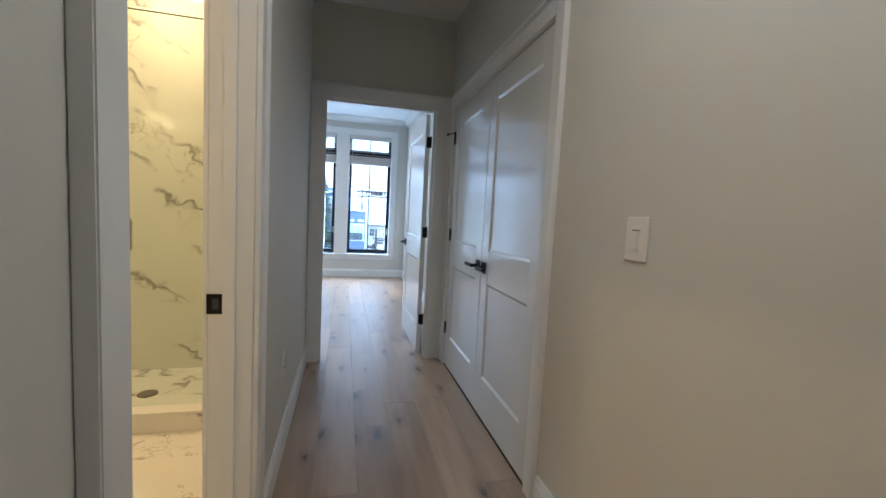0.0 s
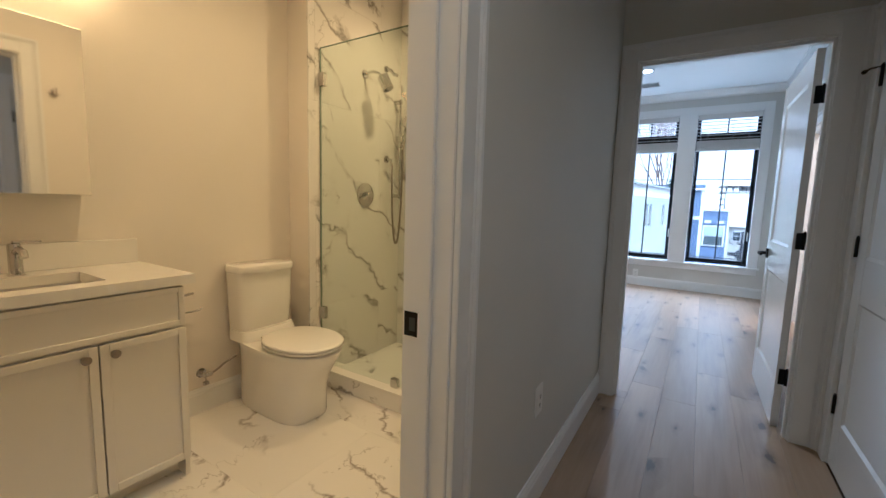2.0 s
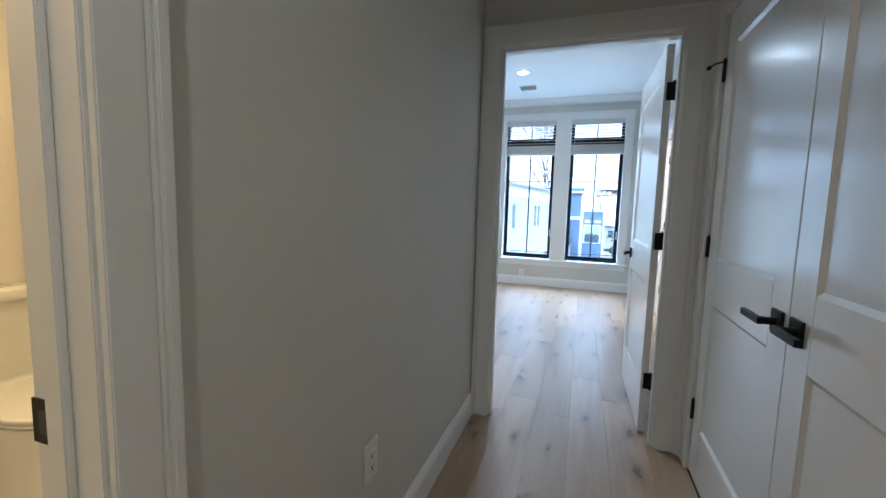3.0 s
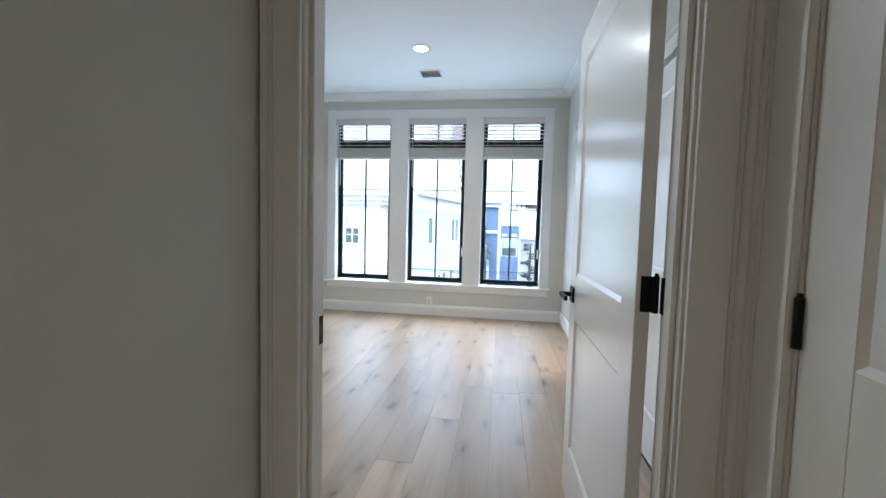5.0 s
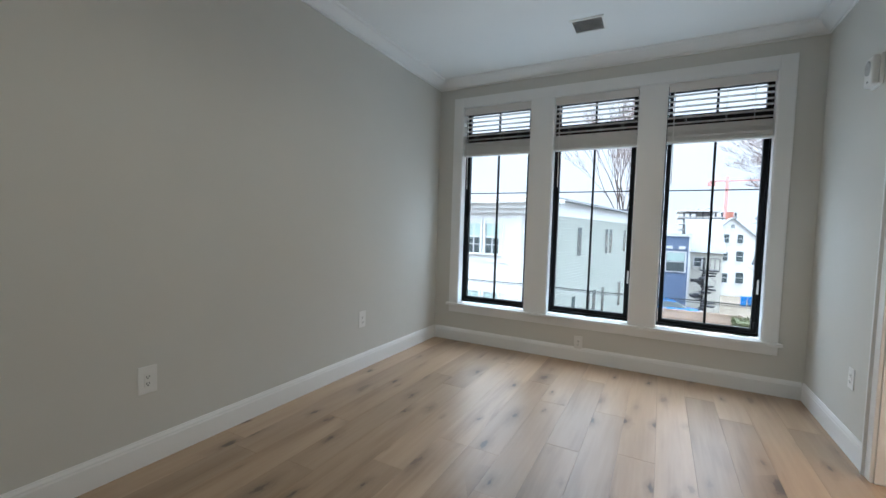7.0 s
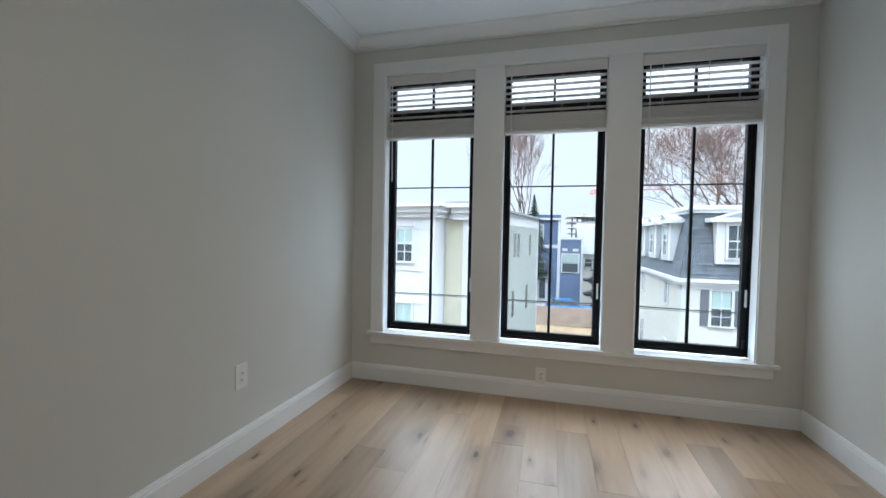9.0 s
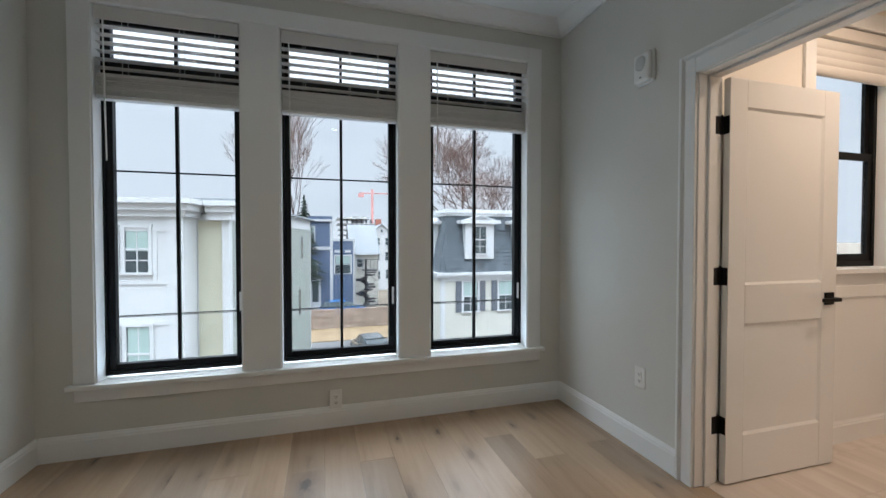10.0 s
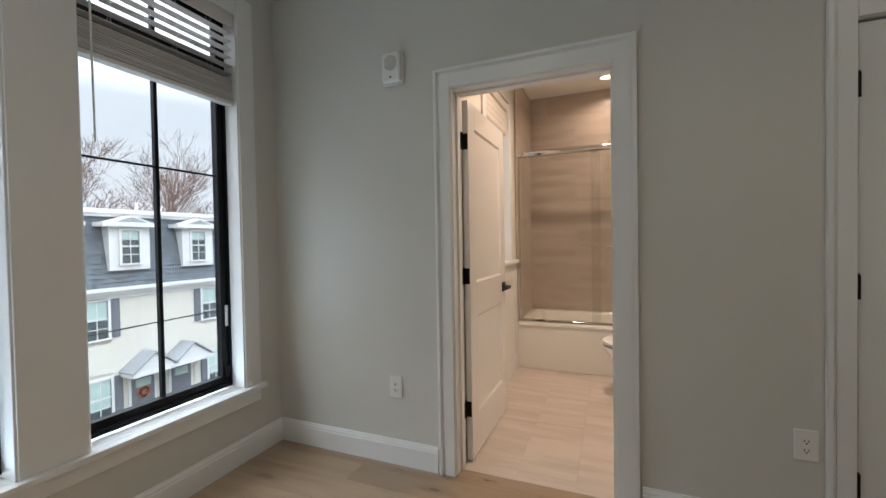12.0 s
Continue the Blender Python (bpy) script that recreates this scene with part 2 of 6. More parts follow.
def ground_mat(name, a, c, scale, rough=0.95, bump=0.5):
    m, n, l, b = base_mat(name)
    g = n.new("ShaderNodeNewGeometry")
    t, t2 = n.new("ShaderNodeTexNoise"), n.new("ShaderNodeTexNoise")
    t.inputs["Scale"].default_value, t.inputs["Detail"].default_value = scale, 8
    t2.inputs["Scale"].default_value, t2.inputs["Detail"].default_value = scale * 14, 4
    for k in (t, t2):
        l.new(g.outputs["Position"], k.inputs["Vector"])
    mx = n.new("ShaderNodeMix")
    l.new(t.outputs["Fac"], mx.inputs["A"])
    l.new(t2.outputs["Fac"], mx.inputs["B"])
    mx.inputs["Factor"].default_value = 0.4
    r = ramp(n, [(0.35, a), (0.65, c)])
    l.new(mx.outputs["Result"], r.inputs["Fac"])
    l.new(r.outputs["Color"], b.inputs["Base Color"])
    b.inputs["Roughness"].default_value = rough
    add_bump(n, l, b, t2.outputs["Fac"], bump, 0.02)
    return m


WALL = paint("wall_paint", (0.66, 0.65, 0.602), 0.60, var=0.025, fine=160, bump=0.10)
CEIL = paint("ceiling_paint", (0.85, 0.85, 0.83), 0.75, var=0.02, fine=140, bump=0.08)
TRIM = paint("trim_paint", (0.84, 0.84, 0.825), 0.28, var=0.015, fine=16, bump=0.0, uneven=0.008)
DOORP = paint("door_paint", (0.84, 0.84, 0.825), 0.30, var=0.015, fine=26, bump=0.004, uneven=0.02, coat=1.0, coat_rough=0.18)
BLACK = paint("black_metal", (0.006, 0.006, 0.0065), 0.45, var=0.2, fine=300, bump=0.02)
SASH = paint("black_window_frame", (0.004, 0.0043, 0.005), 0.5, var=0.2, fine=120, bump=0.02)
PLASTIC = paint("white_plastic", (0.82, 0.81, 0.78), 0.35, var=0.02, fine=200, bump=0.01)
BATH_WALL = paint("cream_wall_paint", (0.80, 0.755, 0.68), 0.55, var=0.025, fine=160, bump=0.10)
JOINT = paint("dark_floor_joint", (0.07, 0.05, 0.035), 0.9, var=0.1)
SLOT = paint("dark_slot", (0.05, 0.05, 0.05), 0.6, var=0.1)
SLAT = paint("blind_slat", (0.72, 0.70, 0.67), 0.5, var=0.04, fine=30, bump=0.05)
OAK = oak_planks("oak")
MARBLE = veined("marble_tile", (0.82, 0.80, 0.76), (0.22, 0.20, 0.18), 0.10, (0.48, 0.52, 0.71), pitch=0.55, width=0.085, spread=(0.43, 0.53))
MARBLE_FLOOR = veined("marble_floor_tile", (0.82, 0.79, 0.73), (0.24, 0.20, 0.16), 0.22, (0.45, 0.89, 0.1), pitch=0.62, width=0.070, spread=(0.45, 0.54))
GROUT = paint("grout", (0.80, 0.77, 0.72), 0.85, var=0.06)
STONE_FLOOR = streaked("streaked_floor_tile", (0.66, 0.585, 0.515), (0.55, 0.475, 0.405), 0.32, (7, 0.7, 7))
BEIGE_GROUT = paint("beige_grout", (0.60, 0.53, 0.46), 0.85, var=0.06)
GLASS_EDGE = paint("glass_edge", (0.20, 0.27, 0.23), 0.15, var=0.1, bump=0.0)
STONE_WALL = streaked("streaked_wall_tile", (0.58, 0.505, 0.44), (0.46, 0.39, 0.33), 0.28, (0.7, 0.7, 6), 1.6)
PORCELAIN = paint("porcelain", (0.86, 0.84, 0.79), 0.10, var=0.01, bump=0.0, coat=0.4)
QUARTZ = paint("quartz_top", (0.80, 0.78, 0.73), 0.20, var=0.02, fine=400, bump=0.0)
CABINET = paint("cabinet_paint", (0.74, 0.71, 0.64), 0.38, var=0.02, fine=60, bump=0.02)
CHROME = paint("chrome", (0.58, 0.57, 0.56), 0.09, var=0.03, bump=0.0, metal=1.0)
NICKEL = paint("brushed_nickel", (0.30, 0.27, 0.24), 0.30, var=0.05, fine=300, bump=0.02, metal=1.0)
MIRROR = paint("mirror", (0.88, 0.88, 0.88), 0.02, var=0.0, bump=0.0, metal=1.0)
PANE = clear_glass("window_glass", (0.815, 0.81, 0.80))
SHOWER_GLASS = clear_glass("shower_glass", (0.93, 0.965, 0.94), 0.6)
TUB_GLASS = clear_glass("tub_glass", (0.95, 0.955, 0.945), 0.6)
LENS = glow("lamp_lens", (1.0, 0.92, 0.80), 14.0)
LENS_WARM = glow("warm_lamp_lens", (1.0, 0.66, 0.34), 3.5)
BAR_GLOW = glow("vanity_bar_glow", (1.0, 0.52, 0.16), 7.5)
FABRIC = paint("shade_fabric", (0.78, 0.74, 0.68), 0.9, var=0.03, fine=500, bump=0.15)
CREAM_SIDING = paint("cream_siding", (0.46, 0.44, 0.34), 0.7, var=0.05, scale=0.6)
PALE_SIDING = paint("pale_siding", (0.50, 0.485, 0.43), 0.7, var=0.04, scale=0.5)
GREY_SIDING = paint("grey_siding", (0.30, 0.32, 0.285), 0.7, var=0.04, scale=0.5)
WHITE_OUT = paint("white_exterior_paint", (0.55, 0.555, 0.555), 0.6, var=0.03, scale=0.5)
BLUE_SIDING = paint("blue_siding", (0.095, 0.13, 0.215), 0.6, var=0.08, scale=0.5)
SLATE = paint("slate_shingle", (0.10, 0.115, 0.13), 0.85, var=0.3, scale=3.0, fine=40)
GREY_ROOF = paint("grey_shingle_roof", (0.24, 0.25, 0.26), 0.9, var=0.12, scale=0.8, fine=12)
SHUTTER = paint("shutter_paint", (0.11, 0.12, 0.14), 0.6, var=0.1)
DARKPANE = paint("dark_pane", (0.06, 0.075, 0.08), 0.06, var=0.3, scale=0.8, bump=0.0)
SHADE_GREEN = paint("window_shade", (0.34, 0.43, 0.40), 0.5, var=0.06, scale=2)
BRICK = paint("chimney_brick", (0.33, 0.13, 0.09), 0.9, var=0.25, scale=4)
FENCE = paint("weathered_fence", (0.36, 0.29, 0.235), 0.9, var=0.2, scale=1.2, fine=20)
BARK = paint("bark", (0.115, 0.08, 0.062), 0.95, var=0.25, scale=2.0, fine=20)
TWIG = paint("twig", (0.165, 0.108, 0.088), 0.95, var=0.3, scale=1.0)
ASPHALT = ground_mat("asphalt", (0.10, 0.10, 0.10), (0.17, 0.165, 0.16), 0.5)
DRY_GRASS = ground_mat("dry_grass", (0.19, 0.135, 0.075), (0.30, 0.22, 0.125), 0.8)
EARTH = ground_mat("earth", (0.13, 0.105, 0.075), (0.24, 0.20, 0.15), 0.15)
HEDGE = paint("hedge_leaf", (0.075, 0.085, 0.03), 0.8, var=0.5, scale=6)
CONIFER = paint("conifer_leaf", (0.035, 0.05, 0.035), 0.9, var=0.4, scale=2)
CAR_GREY = paint("car_paint_grey", (0.07, 0.075, 0.08), 0.25, var=0.05, bump=0.0, coat=0.7)
CAR_BLUE = paint("car_paint_blue", (0.02, 0.18, 0.55), 0.25, var=0.05, bump=0.0, coat=0.7)
RUBBER = paint("rubber", (0.02, 0.02, 0.02), 0.8, var=0.1)
IRON = paint("dark_iron", (0.04, 0.04, 0.045), 0.6, var=0.2)
CRANE_RED = paint("crane_red", (0.55, 0.28, 0.26), 0.6, var=0.1)
CONCRETE = paint("concrete", (0.36, 0.35, 0.34), 0.9, var=0.15, scale=0.3)
ORANGE = paint("wreath_orange", (0.62, 0.16, 0.05), 0.7, var=0.2)

DOORP.node_tree.nodes["Principled BSDF"].inputs["Coat IOR"].default_value = 1.7
for m in (BLACK, SASH, DARKPANE):
    m.node_tree.nodes["Principled BSDF"].inputs["Specular IOR Level"].default_value = 0.25

# ---- mesh helpers ----


def box(bm, x0, x1, y0, y1, z0, z1, m=None):
    vs = [bm.verts.new(m @ Vector(p) if m else p) for p in ((x0, y0, z0), (x1, y0, z0), (x1, y1, z0), (x0, y1, z0), (x0, y0, z1), (x1, y0, z1), (x1, y1, z1), (x0, y1, z1))]
    for f in ((3, 2, 1, 0), (4, 5, 6, 7), (0, 1, 5, 4), (1, 2, 6, 5), (2, 3, 7, 6), (3, 0, 4, 7)):
        bm.faces.new([vs[i] for i in f])


def boxes(*rows, m=None):
    bm = bmesh.new()
    for r in rows:
        box(bm, *r, m=m)
    return bm


def soft_box(x0, x1, y0, y1, z0, z1, r=0.003, seg=2):
    bm = boxes((x0, x1, y0, y1, z0, z1))
    bmesh.ops.bevel(bm, geom=list(bm.edges), offset=r, segments=seg, profile=0.5, affect="EDGES", clamp_overlap=True)
    return bm


def rings(bm, rows, cap=True, closed=True):
    """Skins a list of equal point loops."""
    vv = [[bm.verts.new(p) for p in row] for row in rows]
    k = len(vv[0])
    for a, b in zip(vv, vv[1:]):
        for i in range(k if closed else k - 1):
            j = (i + 1) % k
            bm.faces.new((a[i], a[j], b[j], b[i]))
    if cap and closed:
        bm.faces.new(list(reversed(vv[0])))
        bm.faces.new(vv[-1])
    return bm


def tube(bm, pts, r, seg=10, r1=None):
    """A round bar along points, tapering to r1."""
    pts = [Vector(p) for p in pts]
    rows, up = [], Vector((0.13, 0.29, 0.95))
    for i, p in enumerate(pts):
        d = (pts[min(i + 1, len(pts) - 1)] - pts[max(i - 1, 0)]).normalized()
        if abs(d.dot(up)) > 0.98:
            up = Vector((0.95, 0.2, 0.1))
        a = d.cross(up).normalized()
        b = d.cross(a)
        rr = r if r1 is None else r + (r1 - r) * i / (len(pts) - 1)
        rows.append([p + (a * math.cos(t) + b * math.sin(t)) * rr for t in [2 * math.pi * k / seg for k in range(seg)]])
    return rings(bm, rows)


def prism(bm, profile, p0, p1, out):
    """Runs a profile of (outward, up) points from p0 to p1."""
    out, p0, p1 = Vector(out), Vector(p0), Vector(p1)
    return rings(bm, [[p + out * a + Vector((0, 0, b)) for a, b in profile] for p in (p0, p1)])


def part(name, bm, material, parent=None, label="", smooth=False):
    me = bpy.data.meshes.new(name)
    bmesh.ops.recalc_face_normals(bm, faces=bm.faces)
    bm.to_mesh(me)
    bm.free()
    if smooth:
        me.shade_smooth()
        me.set_sharp_from_angle(angle=radians(38))
    me.materials.append(material)
    ob = new(name, me)
    if parent:
        ob.parent = parent
    if label:
        ob["label"] = label
    return ob


def thing(name, label, category, group="", kind="", at=None):
    ob = new(name)
    ob.empty_display_size = 0.1
    if at is not None:
        ob.matrix_world = at if isinstance(at, Matrix) else Matrix.Translation(at)
    return tagged(ob, label, category, group, kind)


def oval(cx, cy, z, a, b, n=2.0, seg=28, a2=None):
    """A super-ellipse loop; a2 is the half-length towards -x."""
    out = []
    for k in range(seg):
        t = 2 * math.pi * k / seg
        c, s = math.cos(t), math.sin(t)
        ra = a if c >= 0 or a2 is None else a2
        out.append((cx + math.copysign(abs(c) ** (2 / n), c) * ra, cy + math.copysign(abs(s) ** (2 / n), s) * b, z))
    return out


def disc_rows(x, y, rows, seg=28):
    return [[(x + r * math.cos(2 * math.pi * k / seg), y + r * math.sin(2 * math.pi * k / seg), z) for k in range(seg)] for r, z in rows]

# ---- structure ----


def wall(name, axis, w0, w1, a0, a1, z0, z1, holes=(), material=None, label="smooth greige painted plaster wall"):
    """A wall along an axis, w0 to w1 thick, with openings (a0, a1, z0, z1) right through it."""
    bm = bmesh.new()

    def put(p, q, r, s):
        if q - p > 1e-4 and s - r > 1e-4:
            box(bm, *((p, q, w0, w1) if axis == "x" else (w0, w1, p, q)), r, s)
    at = a0
    for h0, h1, b0, b1 in sorted(holes):
        put(at, h0, z0, z1)
        put(h0, h1, z0, b0)
        put(h0, h1, b1, z1)
        at = h1
    put(at, a1, z0, z1)
    return tagged(part(name, bm, material or WALL), label, "wall", kind="structure")


TOP = 3.0
WIN = [(-1.793, -1.026), (-0.815, -0.050), (0.155, 0.922)]
SILL, HEAD = 0.418, 2.557
wall("wall_hall_west", "y", -0.285, -0.155, -1.3, 3.35, 0, TOP, [(0.652, 1.475, 0, 2.055)])
wall("wall_hall_east", "y", 0.935, 1.065, -1.3, 3.35, 0, TOP, [(1.642, 3.232, 0, 2.045)])
wall("wall_hall_south", "x", -1.43, -1.30, -0.285, 1.8, 0, TOP)
wall("wall_bedroom_south", "x", 3.35, 3.458, -2.204, 1.34, 0, TOP, [(-0.072, 0.822, 0, 2.055)])
wall("wall_bedroom_west", "y", -2.204, -2.074, 3.458, 7.65, 0, TOP)
wall("wall_bedroom_east", "y", 1.20, 1.34, 3.458, 7.65, 0, TOP, [(4.05, 4.862, 0, 2.055), (5.655, 6.472, 0, 2.055)])
wall("wall_bedroom_north", "x", 7.65, 7.86, -2.204, 1.34, 0, TOP, [(a, b, SILL - 0.02, HEAD) for a, b in WIN])
wall("wall_bath_west", "y", -2.065, -1.935, 0.42, 3.35, 0, TOP, material=BATH_WALL, label="smooth cream painted plaster wall")
wall("wall_bath_south", "x", 0.42, 0.55, -1.935, -0.285, 0, TOP, material=BATH_WALL, label="smooth cream painted plaster wall")
wall("wall_shower_west", "y", -1.935, -1.750, 2.36, 3.262, 0, TOP, material=BATH_WALL, label="smooth cream painted plaster wall")
wall("wall_bath_east", "y", -0.288, -0.285, 0.55, 2.37, 0, 2.73, [(0.652, 1.475, 0, 2.055)], BATH_WALL, "smooth cream painted plaster lining")
wall("wall_shower_north", "x", 3.262, 3.35, -1.935, -0.285, 0, TOP)
wall("wall_closet_east", "y", 1.70, 1.80, -1.3, 3.35, 0, TOP)
wall("wall_ensuite_north", "x", 6.56, 6.72, 1.34, 4.1, 0, TOP, [(2.16, 2.93, 1.06, 2.50)], BATH_WALL, "smooth cream painted plaster wall")
wall("wall_ensuite_south", "x", 4.92, 5.05, 1.34, 4.1, 0, TOP, material=BATH_WALL, label="smooth cream painted plaster wall")
wall("wall_ensuite_east", "y", 3.965, 4.1, 4.92, 6.72, 0, TOP)
wall("wall_wardrobe_east", "y", 2.2, 2.3, 3.35, 4.92, 0, TOP)
wall("wall_wardrobe_south", "x", 3.35, 3.458, 1.34, 2.3, 0, TOP)

for nm, x0, x1, y0, y1, z in (("ceiling_hall", -0.155, 0.935, -1.3, 3.35, 2.73), ("ceiling_bedroom", -2.074, 1.2, 3.458, 7.65, 2.86),
                              ("ceiling_bath", -1.935, -0.285, 0.55, 3.262, 2.73), ("ceiling_ensuite", 1.34, 3.965, 5.05, 6.56, 2.85)):
    tagged(part(nm, boxes((x0, x1, y0, y1, z, z + 0.08)), CEIL), "flat white painted plaster ceiling", "ceiling", kind="structure")
tagged(part("roof_slab", boxes((-2.3, 4.2, -1.5, 7.88, TOP, TOP + 0.2)), CONCRETE), "plain flat roof slab over the rooms", "roof", kind="structure")
floor = tagged(part("floor", boxes((-2.21, 2.31, -1.43, 7.86, -0.25, -0.014)), JOINT), "wide knotty oak plank floor, oiled matt", "floor", kind="structure")
bath_floor = tagged(part("floor_bath", boxes((-1.935, -0.22, 0.55, 3.262, -0.0139, -0.011)), GROUT), "white marble-look tile floor with grey veins", "floor", kind="structure")
en_floor = tagged(part("floor_ensuite", boxes((1.27, 4.1, 4.92, 6.72, -0.25, -0.011)), BEIGE_GROUT), "beige streaked stone-look tile floor", "floor", kind="structure")


def trim_run(name, prof, runs, material, label):
    """One trim object with a part for each straight run (p0, p1, out)."""
    ob = thing(name, label, "trim", kind="structure")
    for p0, p1, out in runs:
        part("board", prism(bmesh.new(), prof, p0, p1, out), material, ob)
    return ob


BASE = [(0, 0), (0.016, 0), (0.016, 0.105), (0.013, 0.112), (0.013, 0.120), (0.008, 0.130), (0.006, 0.138), (0, 0.138)]
trim_run("baseboard_hall", BASE, [((-0.155, -1.3, 0), (-0.155, 0.556, 0), (1, 0, 0)), ((-0.155, 1.556, 0), (-0.155, 3.35, 0), (1, 0, 0)),
                                  ((0.935, -1.3, 0), (0.935, 1.556, 0), (-1, 0, 0)), ((0.935, -1.3, 0), (-0.155, -1.3, 0), (0, 1, 0))], TRIM, "white moulded baseboard along the hall walls")
trim_run("baseboard_bedroom", BASE, [((-2.074, 3.458, 0), (-2.074, 7.65, 0), (1, 0, 0)), ((-2.058, 7.65, 0), (1.184, 7.65, 0), (0, -1, 0)),
                                     ((1.2, 6.556, 0), (1.2, 7.65, 0), (-1, 0, 0)), ((1.2, 4.948, 0), (1.2, 5.570, 0), (-1, 0, 0)), ((1.2, 3.458, 0), (1.2, 3.965, 0), (-1, 0, 0)),
                                     ((-2.058, 3.458, 0), (-0.165, 3.458, 0), (0, 1, 0)), ((0.914, 3.458, 0), (1.184, 3.458, 0), (0, 1, 0))], TRIM, "white moulded baseboard round the bedroom")
trim_run("baseboard_bath", BASE, [((-1.935, 1.50, 0), (-1.935, 2.36, 0), (1, 0, 0)), ((-1.919, 2.36, 0), (-1.75, 2.36, 0), (0, -1, 0)), ((-1.935, 0.55, 0), (-0.285, 0.55, 0), (0, 1, 0))],
         TRIM, "white moulded baseboard in the bathroom")
trim_run("baseboard_ensuite", BASE, [((1.356, 6.56, 0), (3.15, 6.56, 0), (0, -1, 0)), ((1.34, 5.05, 0), (1.34, 5.56, 0), (1, 0, 0)), ((1.356, 5.05, 0), (3.15, 5.05, 0), (0, 1, 0))], TRIM, "white baseboard in the second bathroom")
CROWN = [(0, -0.095), (0.012, -0.095), (0.014, -0.082), (0.030, -0.074), (0.046, -0.060), (0.066, -0.038), (0.080, -0.020), (0.094, -0.014), (0.100, 0), (0, 0)]
trim_run("crown_moulding", CROWN, [((-2.074, 3.458, 2.86), (-2.074, 7.65, 2.86), (1, 0, 0)), ((-2.074, 7.65, 2.86), (1.2, 7.65, 2.86), (0, -1, 0)),
                                   ((1.2, 3.458, 2.86), (1.2, 7.65, 2.86), (-1, 0, 0)), ((-2.074, 3.458, 2.86), (1.2, 3.458, 2.86), (0, 1, 0))], TRIM, "white cove crown moulding under the bedroom ceiling")


def door_trim(name, axis, a0, a1, w0, w1, ztop, lap0=0.088, lap1=0.088, stop_at=None, sides=(True, True), left=None, right=None):
    """Jambs, stops and casings of a doorway: clear opening a0..a1 in a wall w0..w1. left, right: where a casing is cut short."""
    ob = thing(name, "white painted door casing with raised back band", "door frame", kind="structure")

    def put(nm, lab, *rows):
        bm = bmesh.new()
        for p, q, r, s, t, u in rows:
            box(bm, *((p, q, r, s) if axis == "x" else (r, s, p, q)), t, u)
        bmesh.ops.bevel(bm, geom=list(bm.edges), offset=0.0022, segments=2, affect="EDGES", clamp_overlap=True)
        return part(nm, bm, TRIM, ob, lab)
    J = 0.02
    put("jamb", "", (a0 - J, a0, w0, w1, 0, ztop + J))
    put("jamb", "", (a1, a1 + J, w0, w1, 0, ztop + J))
    put("jamb", "", (a0, a1, w0, w1, ztop, ztop + J))
    if stop_at is not None:
        s0, s1 = stop_at
        put("stop", "", (a0, a0 + 0.012, s0, s1, 0, ztop))
        put("stop", "", (a1 - 0.012, a1, s0, s1, 0, ztop))
        put("stop", "", (a0 + 0.012, a1 - 0.012, s0, s1, ztop - 0.012, ztop))
    for side, (wf, sg) in enumerate(((w0, -1), (w1, 1))):
        if not sides[side]:
            continue

        def lay(p, q, t, u, d):
            return (p, q, *sorted((wf, wf + sg * d)), t, u)
        i0, i1 = a0 - 0.006, a1 + 0.006
        o0 = left if left is not None and side == 0 else i0 - lap0
        o1 = right if right is not None and side == 0 else i1 + lap1
        zt, zo = ztop + 0.006, ztop + 0.006 + 0.10
        put("casing", "", lay(o0 + 0.026, i0, 0, zo - 0.001, 0.016), lay(o0, o0 + 0.018, 0, zo, 0.026), lay(o0 + 0.018, o0 + 0.026, 0, zo - 0.018, 0.020))
        put("casing", "", lay(i1, o1 - 0.026, 0, zo - 0.001, 0.016), lay(o1 - 0.018, o1, 0, zo, 0.026), lay(o1 - 0.026, o1 - 0.018, 0, zo - 0.018, 0.020))
        put("casing", "", lay(i0, i1, zt, zo - 0.026, 0.0155), lay(o0 + 0.018, o1 - 0.018, zo - 0.018, zo, 0.0255), lay(o0 + 0.026, o1 - 0.026, zo - 0.026, zo - 0.018, 0.0195))
    return ob


def strike(parent, axis, a, sg, w, z, h=0.075, d=0.044):
    """A black strike plate let into the jamb face at a, with its dark mouth."""
    pl, mo = bmesh.new(), bmesh.new()
    for bm, dd, hh, t in ((pl, d, h, 0.003), (mo, 0.018, 0.034, 0.0045)):
        p, q = sorted((a, a + sg * t))
        box(bm, *((p, q, w - dd / 2, w + dd / 2) if axis == "x" else (w - dd / 2, w + dd / 2, p, q)), z - hh / 2, z + hh / 2)
    s = part("strike_plate", pl, BLACK, parent, "black strike plate")
    part("latch_hole", mo, SLOT, s)



def hinge_plates(parent, axis, a, sg, w0, w1):
    """Black hinge leaves let into the jamb face at a."""
    for z in (0.298, 1.048, 1.798):
        p, q = sorted((a, a + sg * 0.0025))
        part("hinge_leaf", soft_box(*((p, q, w0, w1) if axis == "x" else (w0, w1, p, q)), z - 0.044, z + 0.044, 0.001, 1), BLACK, parent, "black hinge leaf")


